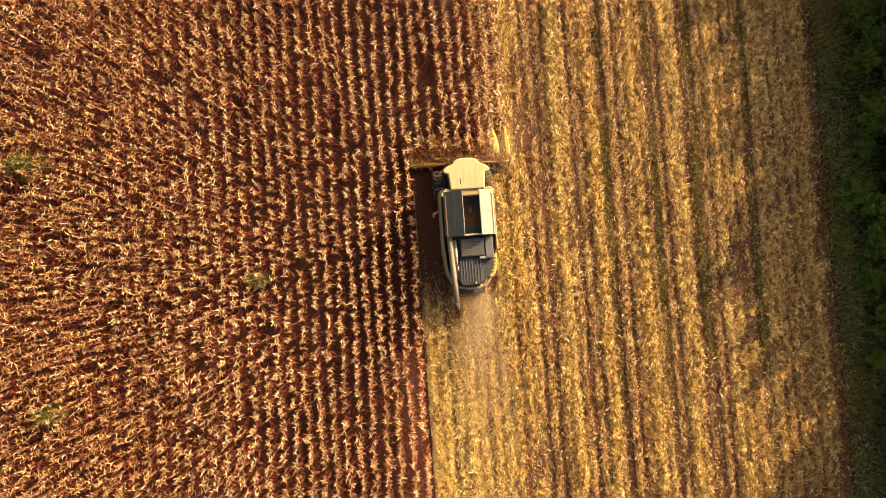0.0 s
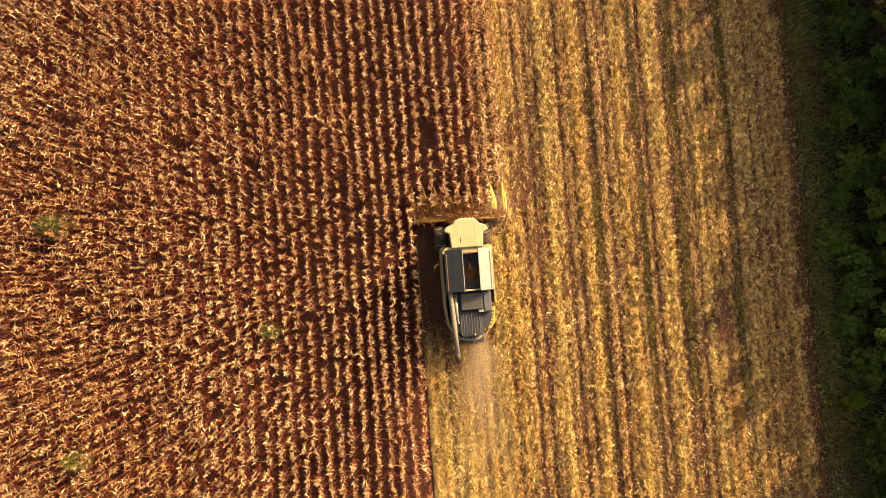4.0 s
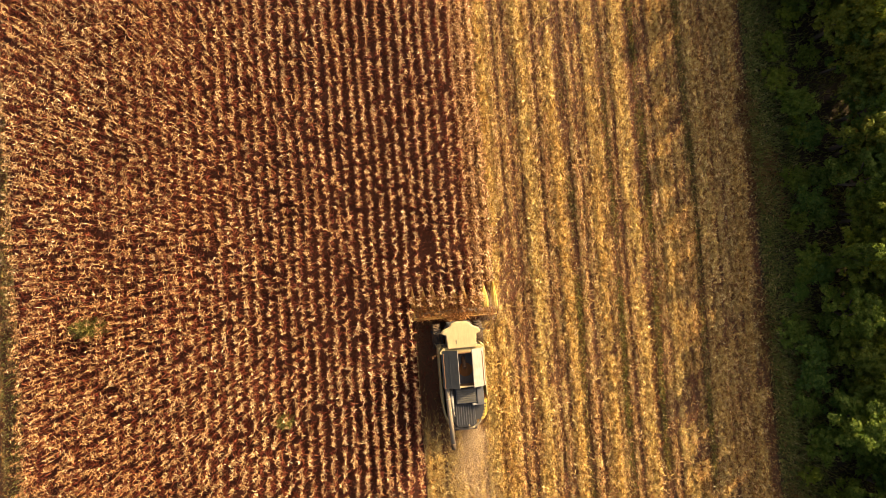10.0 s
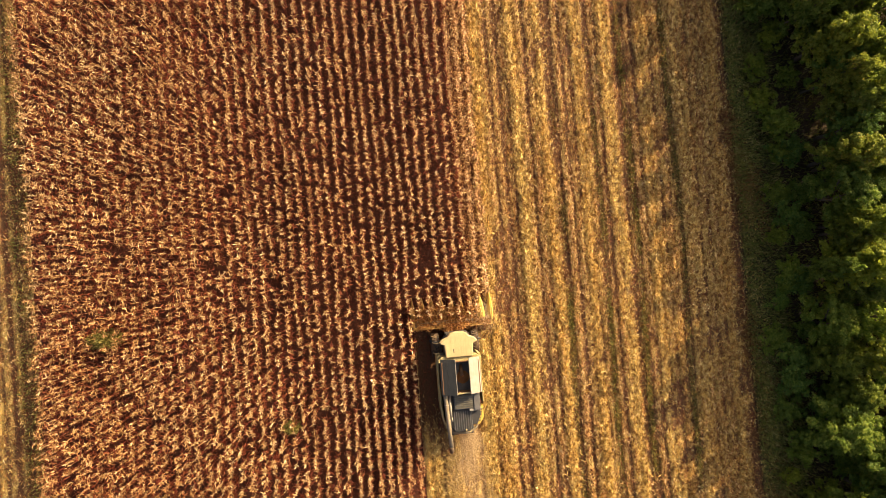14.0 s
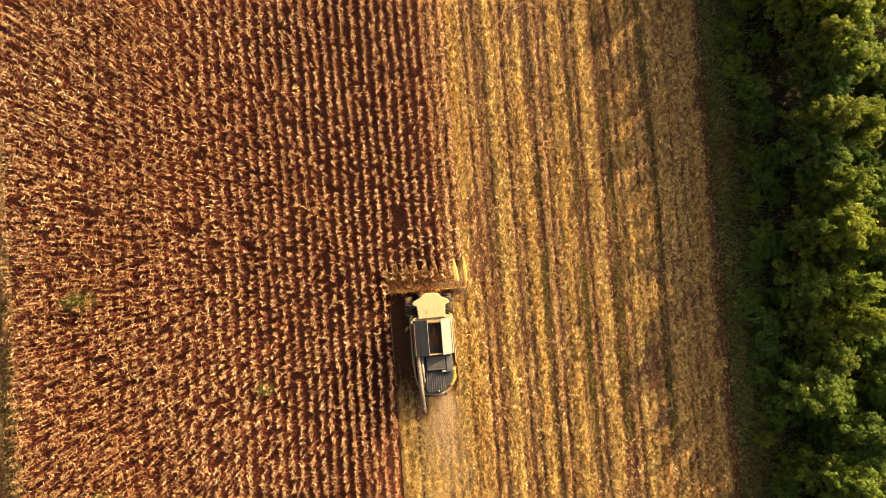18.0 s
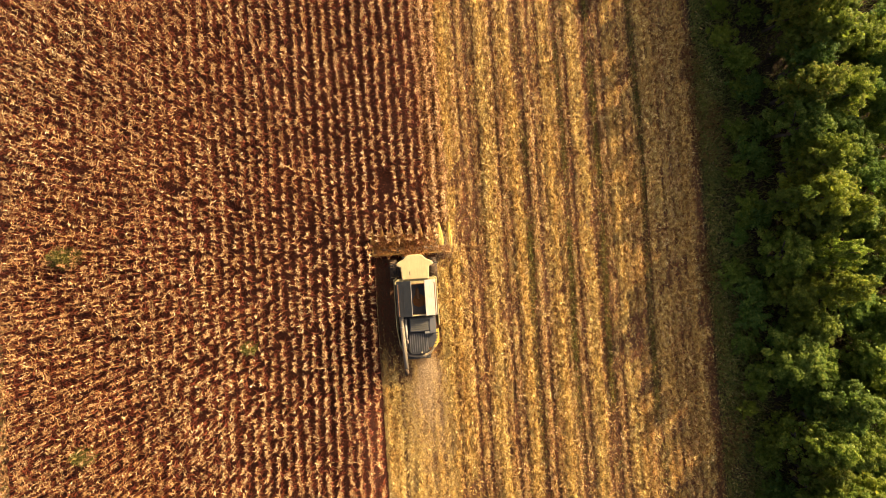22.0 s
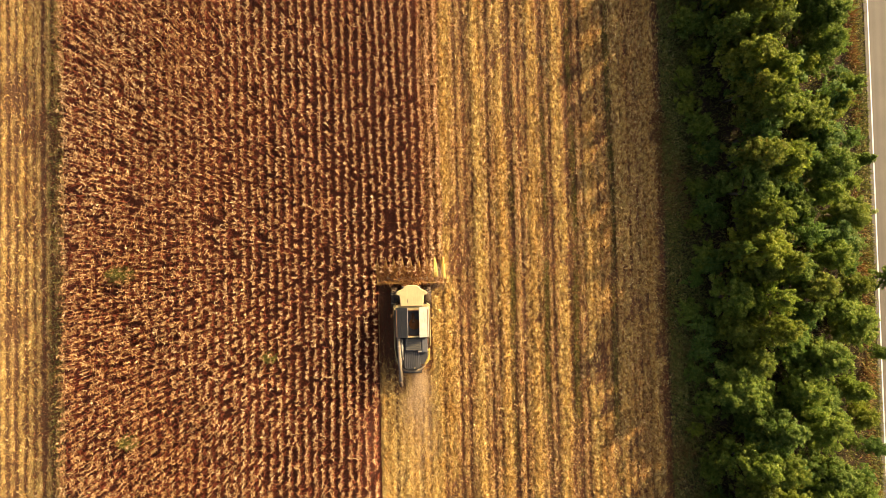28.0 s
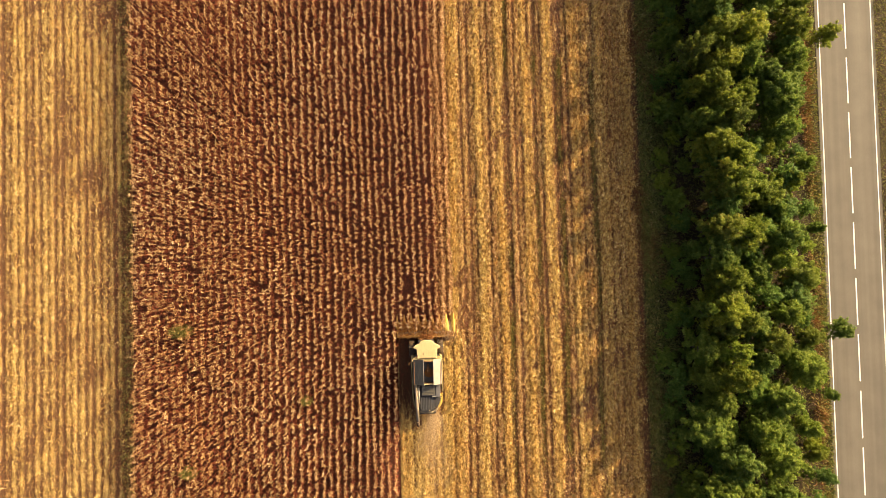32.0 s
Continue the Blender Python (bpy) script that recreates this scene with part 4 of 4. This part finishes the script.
# ---- combine harvester ----
def harvester():
    top = thing("combine_harvester", (0, 0, 0), "dusty cream combine harvester with open grain tank cutting maize", "combine harvester")
    # chassis and side panels
    part("body", boxed(-1.30, 1.30, -5.0, 0.2, 0.9, 2.75, bevel=0.08), mid_sheet, top, "dark grey machine body")
    left = prism([(-1.60, 0.15), (-1.36, 0.30), (-1.34, 0.18), (-1.49, 0.05), (-1.51, -3.4), (-1.36, -4.6), (-1.05, -5.25), (-1.13, -5.32), (-1.45, -4.7), (-1.60, -3.4)], 1.15, 2.95, 0.05)
    part("side_panel", left, side_cream, top, "curved cream side panel")
    right = prism([(1.60, 0.15), (1.36, 0.30), (1.34, 0.18), (1.49, 0.05), (1.51, -3.4), (1.60, -3.4)], 1.15, 2.95, 0.05)
    part("side_panel", right, side_cream, top, "curved cream side panel")
    # cab
    part("cab", prism([(-0.98, 0.18), (0.98, 0.18), (0.98, 1.25), (0.80, 1.78), (-0.80, 1.78), (-0.98, 1.25)], 1.55, 3.28, 0.04), glass_dark, top, "dark tinted cab glass")
    roof = prism([(-0.98, 0.10), (0.98, 0.10), (1.02, 0.55), (1.06, 1.02), (1.30, 1.12), (1.36, 1.24), (1.22, 1.42), (0.80, 1.60), (0.62, 1.82), (0.35, 1.92), (-0.35, 1.92),
                  (-0.62, 1.82), (-0.80, 1.60), (-1.22, 1.42), (-1.36, 1.24), (-1.30, 1.12), (-1.06, 1.02), (-1.02, 0.55)], 3.28, 3.56, 0.10)
    roof_ob = part("cab_roof", roof, cream, top, "cream cab roof with swept front corners")
    for x in (-0.55, -0.18, 0.18, 0.55):
        part("roof_rib", boxed(x - 0.012, x + 0.012, 0.2, 1.45, 3.555, 3.572), cream, roof_ob)
    part("roof_hatch_line", boxed(-0.42, -0.36, 0.42, 0.72, 3.556, 3.566), dark_sheet, roof_ob, "dark scratch on the roof")
    for s in (-1, 1):
        part("mirror_arm", tube([(s * 1.0, 1.3, 3.1), (s * 1.35, 1.35, 3.15), (s * 1.62, 1.25, 3.1)], 0.022, 6), dark_sheet, top)
        part("mirror", boxed(s * 1.62 - 0.12, s * 1.62 + 0.12, 1.20, 1.27, 2.65, 3.12, bevel=0.02), dark_sheet, top, "black wing mirror")
    part("feeder_house", boxed(-0.62, 0.62, 1.0, 2.2, 0.55, 1.35, bevel=0.06), tank_inside, top)
    # access ladder and platform
    ladder = part("ladder", boxed(-1.78, -1.1, 0.28, 1.15, 1.58, 1.64), dark_sheet, top, "dark access platform")
    for k in range(4):
        part("step", boxed(-1.9, -1.55, 1.0, 1.15, 0.4 + 0.3 * k, 0.44 + 0.3 * k), dark_sheet, ladder)
    for yy in (0.35, 1.1):
        part("handrail", tube([(-1.75, yy, 1.6), (-1.75, yy, 2.5), (-1.2, yy, 2.6)], 0.018, 6), cream, ladder)
    # front deck between cab and tank
    part("tank_front", prism([(-1.56, -0.05), (-1.30, 0.20), (1.30, 0.20), (1.56, -0.05), (1.56, -0.22), (-1.56, -0.22)], 2.7, 3.42, 0.05), side_cream, top, "cream panel in front of the tank")
    # grain tank: four walls, a floor of grain and two folded covers
    tank = part("grain_tank", boxed(-1.36, 1.36, -0.26, -0.20, 2.3, 3.50), tank_inside, top)
    part("tank_wall", boxed(-1.36, 1.36, -2.52, -2.46, 2.3, 3.50), tank_inside, tank)
    part("tank_wall", boxed(-1.36, -1.30, -2.46, -0.26, 2.3, 3.50), tank_inside, tank)
    part("tank_wall", boxed(1.30, 1.36, -2.46, -0.26, 2.3, 3.50), tank_inside, tank)
    bm = bmesh.new()
    bmesh.ops.create_grid(bm, x_segments=24, y_segments=22, size=0.5, matrix=Matrix.LocRotScale((0, -1.36, 2.55), None, (2.6, 2.2, 1)))
    for v in bm.verts:
        v.co.z += 0.32 * math.exp(-((v.co.x - 0.2) ** 2 + (v.co.y + 1.5) ** 2) / 0.5) + 0.02 * noise.noise(v.co * 6)
    part("grain", bm, grain_mat, tank, "heap of orange-brown maize grain")
    part("filling_auger", tube([(0.1, -0.4, 2.5), (0.1, -1.3, 3.15)], 0.14, 10), tank_inside, tank)

    def cover(s, inner, outer, z_in, z_out, mat, label):
        bm = bmesh.new()
        q = [(s * outer, -2.56, z_out), (s * outer, 0.02, z_out), (s * inner, 0.02, z_in), (s * inner, -2.56, z_in)]
        a_ = [bm.verts.new(p) for p in q]
        b_ = [bm.verts.new((x, y, z - 0.04)) for x, y, z in q]
        bm.faces.new(a_)
        bm.faces.new(list(reversed(b_)))
        for i in range(4):
            bm.faces.new((a_[i], a_[(i + 1) % 4], b_[(i + 1) % 4], b_[i]))
        bmesh.ops.recalc_face_normals(bm, faces=bm.faces)
        return part("tank_cover", bm, mat, top, label)

    # left cover darker and right one paler in colour, for shade and sun
    lc = cover(-1, 0.42, 1.46, 3.95, 3.40, dark_cover, "grey folding tank cover, its colour darkened for the shaded side")
    part("fold_line", boxed(-0.95, -0.93, -2.5, -0.2, 3.66, 3.695), dark_sheet, lc)
    part("cover_edge", boxed(-0.42, -0.38, -2.56, 0.02, 3.86, 3.97), grey_sheet, lc)
    rc = cover(1, 0.62, 1.44, 3.84, 3.42, grey_sheet, "pale galvanised tank cover in the sun")
    part("cover_edge", boxed(0.58, 0.62, -2.56, 0.02, 3.76, 3.86), grey_sheet, rc)
    part("tank_lip", boxed(-0.42, 0.62, -2.56, -2.46, 3.50, 3.60, bevel=0.01), cream, top, "pale rear lip of the tank opening")
    # engine deck
    part("engine_deck", prism([(-1.30, -2.58), (1.30, -2.58), (1.30, -4.3), (1.0, -5.0), (-0.95, -5.0), (-1.15, -4.6)], 2.4, 2.86, 0.04), dark_sheet, top, "dark engine deck")
    grille = part("radiator_screen", boxed(-0.62, 0.78, -3.75, -2.72, 2.86, 3.16, bevel=0.04), mid_sheet, top, "slatted grey radiator screen")
    for k in range(7):
        part("slat", boxed(-0.56, 0.72, -3.68 + k * 0.14, -3.60 + k * 0.14, 3.16, 3.20), dark_cover, grille)
    part("air_box", boxed(0.80, 1.28, -3.9, -2.70, 2.86, 3.22, bevel=0.05), mid_sheet, top, "grey air intake box")
    part("box_lid", boxed(0.46, 1.20, -3.92, -3.78, 2.9, 3.18, bevel=0.02), grey_sheet, top)
    hood = part("rear_hood", prism([(-0.78, -3.80), (0.62, -3.80), (0.66, -5.1), (0.45, -5.42), (-0.62, -5.42), (-0.82, -5.1)], 2.5, 2.92, 0.08), dark_sheet, top, "ribbed dark rear hood")
    for k in range(8):
        x = -0.68 + k * 0.165
        part("rib", boxed(x, x + 0.045, -5.25, -3.95, 2.915, 2.955), mid_sheet, hood)
    part("exhaust", tube([(-0.92, -2.75, 2.9), (-0.92, -3.6, 3.1), (-0.90, -4.25, 3.12)], [0.11, 0.11, 0.07], 10), grey_sheet, top, "blue-grey exhaust silencer")
    part("exhaust_tip", tube([(-0.86, -4.25, 3.1), (-0.84, -4.55, 3.16)], 0.05, 8), steel, top)
    guard = part("side_grille", prism([(1.30, -3.75), (1.52, -3.65), (1.50, -4.55), (1.20, -5.02), (0.86, -5.0), (0.95, -4.5)], 2.3, 2.82, 0.05), yellow, top, "yellow louvred rear corner")
    for k in range(5):
        part("louvre", boxed(0.98 + 0.02 * k, 1.46 - 0.05 * k, -3.98 - 0.2 * k, -3.90 - 0.2 * k, 2.815, 2.85), dark_sheet, guard)
    bumper = tube([(-1.08, -5.1, 2.55), (-0.8, -5.5, 2.55), (-0.2, -5.62, 2.55), (0.4, -5.6, 2.55), (0.85, -5.35, 2.55), (1.1, -5.0, 2.55)], 0.085, 8)
    part("rear_rail", bumper, auger_tan, top, "tan curved rear rail")
    part("straw_chopper", boxed(-0.85, 0.85, -5.95, -5.35, 0.95, 1.7, bevel=0.06), dark_sheet, top, "dark straw chopper")
    part("chopper_flap", boxed(-0.9, 0.9, -6.15, -5.90, 0.75, 1.0, bevel=0.02), header_brown, top)
    part("rear_lamp", boxed(0.38, 0.52, -5.50, -5.40, 2.93, 3.02, bevel=0.01), cream, top)
    part("beacon", tube([(0.15, -5.3, 2.92), (0.15, -5.3, 3.08)], [0.06, 0.05], 10), cream, top)
    # unloading auger along the side
    aug = part("unloading_auger", tube([(-1.22, -1.7, 3.02), (-1.20, -3.0, 3.10), (-1.14, -4.5, 3.16), (-1.06, -6.35, 3.18)], [0.15, 0.155, 0.155, 0.15], 14), auger_tan, top, "long tan unloading auger tube folded back")
    part("auger_spout", tube([(-1.06, -6.33, 3.18), (-1.05, -6.62, 3.10), (-1.05, -6.78, 2.9)], [0.165, 0.165, 0.15], 12), rubber, aug, "black rubber spout")
    part("auger_elbow", tube([(-1.30, -1.5, 2.2), (-1.28, -1.55, 2.8), (-1.22, -1.9, 3.03)], [0.2, 0.2, 0.19], 12), dark_sheet, aug)
    for yy in (-3.3, -4.9):
        part("auger_band", tube([(-1.20 + (-3.3 - yy) * 0.04, yy, 3.12), (-1.195 + (-3.3 - yy) * 0.04, yy - 0.08, 3.125)], 0.17, 14), steel, aug)

    # wheels
    def wheel(x, y, rad, w, name):
        hub = part(name, tube([(x - w * 0.30, y, rad), (x + w * 0.30, y, rad)], rad * 0.55, 20), cream, top)
        bm = tube([(x - w / 2, y, rad), (x - w * 0.46, y, rad), (x - w * 0.3, y, rad), (x + w * 0.3, y, rad), (x + w * 0.46, y, rad), (x + w / 2, y, rad)],
                  [rad * 0.6, rad * 0.88, rad * 0.95, rad * 0.95, rad * 0.88, rad * 0.6], 28)
        tyre = part("tyre", bm, rubber, hub, "dusty black tractor tyre")
        for k in range(22):
            t = 2 * math.pi * k / 22
            for s in (-1, 1):
                bm = bmesh.new()
                m = Matrix.Translation((x + s * w * 0.24, y + rad * 0.955 * math.sin(t), rad + rad * 0.955 * math.cos(t))) @ Matrix.Rotation(-t, 4, "X") @ Matrix.Rotation(s * 0.6, 4, "Z") @ Matrix.Diagonal((w * 0.5, 0.055, 0.09, 1))
                bmesh.ops.create_cube(bm, size=1.0, matrix=m)
                lugs.append(bm)
        whole = bmesh.new()
        for b in lugs:
            tmp = bpy.data.meshes.new("lug")
            b.to_mesh(tmp)
            b.free()
            whole.from_mesh(tmp)
            bpy.data.meshes.remove(tmp)
        lugs.clear()
        part("tread", whole, rubber, hub)

    lugs = []
    wheel(-1.50, 0.75, 0.90, 0.62, "front_wheel")
    wheel(1.50, 0.75, 0.90, 0.62, "front_wheel")
    wheel(-1.25, -4.2, 0.60, 0.42, "rear_wheel")
    wheel(1.25, -4.2, 0.60, 0.42, "rear_wheel")
    part("front_axle", tube([(-1.4, 0.75, 0.9), (1.4, 0.75, 0.9)], 0.14, 8), dark_sheet, top)
    part("rear_axle", tube([(-1.2, -4.2, 0.6), (1.2, -4.2, 0.6)], 0.1, 8), dark_sheet, top)
    # eight-row maize header
    head = part("header_trough", boxed(-2.95, 2.95, 2.18, 2.55, 0.35, 0.50), steel, top, "maize header")
    part("header_back", boxed(-2.98, 2.98, 2.05, 2.17, 0.35, 1.02, bevel=0.02), header_brown, head, "yellow-brown header back panel, dusty and toned for shade")
    part("header_beam", tube([(-3.0, 2.02, 1.08), (3.0, 2.02, 1.08)], 0.035, 8), header_brown, head, "top beam, dusty and toned for shade")
    part("cross_auger", tube([(-2.85, 2.42, 0.72), (2.85, 2.42, 0.72)], 0.13, 12), steel, head)
    fl = bmesh.new()
    prev = None
    for k in range(241):
        u = k / 240
        x = -2.85 + 5.7 * u
        t = 2 * math.pi * 9 * (u if u < 0.5 else 1 - u)
        a_ = fl.verts.new((x, 2.42 + 0.13 * math.sin(t), 0.72 + 0.13 * math.cos(t)))
        b_ = fl.verts.new((x, 2.42 + 0.27 * math.sin(t), 0.72 + 0.27 * math.cos(t)))
        if prev:
            fl.faces.new((prev[0], a_, b_, prev[1]))
        prev = (a_, b_)
    part("auger_flight", fl, steel, head)
    for s in (-1, 1):
        part("header_end", prism([(s * 2.95, 2.0), (s * 3.05, 2.0), (s * 3.05, 2.75), (s * 2.95, 2.75)][::s], 0.3, 1.0, 0.02), yellow if s > 0 else header_brown, head)

    def snout(x, end=False, mat=header_brown):
        """A pointed divider between two rows."""
        bm = bmesh.new()
        up = 0.34 if mat is yellow else 0.0
        secs = [(2.55, 0.27, 0.62 + up), (2.95, 0.27, 0.66 + up), (3.45, 0.22, 0.60 + up * 0.8), (4.0, 0.12, 0.42 + up * 0.5), (4.45, 0.02, 0.22)]
        rings = []
        for y, w, zt in secs:
            w = w * (0.7 if end else 1.0)
            rings.append([bm.verts.new(p) for p in ((x - w, y, 0.16), (x - w, y, zt - 0.14), (x - w * 0.45, y, zt), (x + w * 0.45, y, zt), (x + w, y, zt - 0.14), (x + w, y, 0.16))])
        for r0, r1 in zip(rings, rings[1:]):
            for k in range(5):
                bm.faces.new((r0[k], r0[k + 1], r1[k + 1], r1[k]))
        bm.faces.new(rings[0])
        bm.faces.new(list(reversed(rings[-1])))
        bmesh.ops.recalc_face_normals(bm, faces=bm.faces)
        part("row_divider", bm, mat, head)

    for k in range(1, 8):
        snout(-SWATH + k * ROW, mat=yellow if k == 7 else header_brown)
    snout(-SWATH, True)
    snout(SWATH, True, yellow)
    for k in range(8):
        xm = -SWATH + (k + 0.5) * ROW
        part("gathering_chain", boxed(xm - 0.09, xm + 0.09, 2.6, 3.5, 0.30, 0.36, bevel=0.01), dark_sheet, head)
    # shield over the right-hand end, standing clear of the crop
    part("end_guard", tube([(3.05, 2.2, 1.0), (3.06, 3.2, 0.95), (3.04, 4.3, 0.45)], 0.04, 8), yellow, head, "yellow crop guide rail")
    return top


harvester()
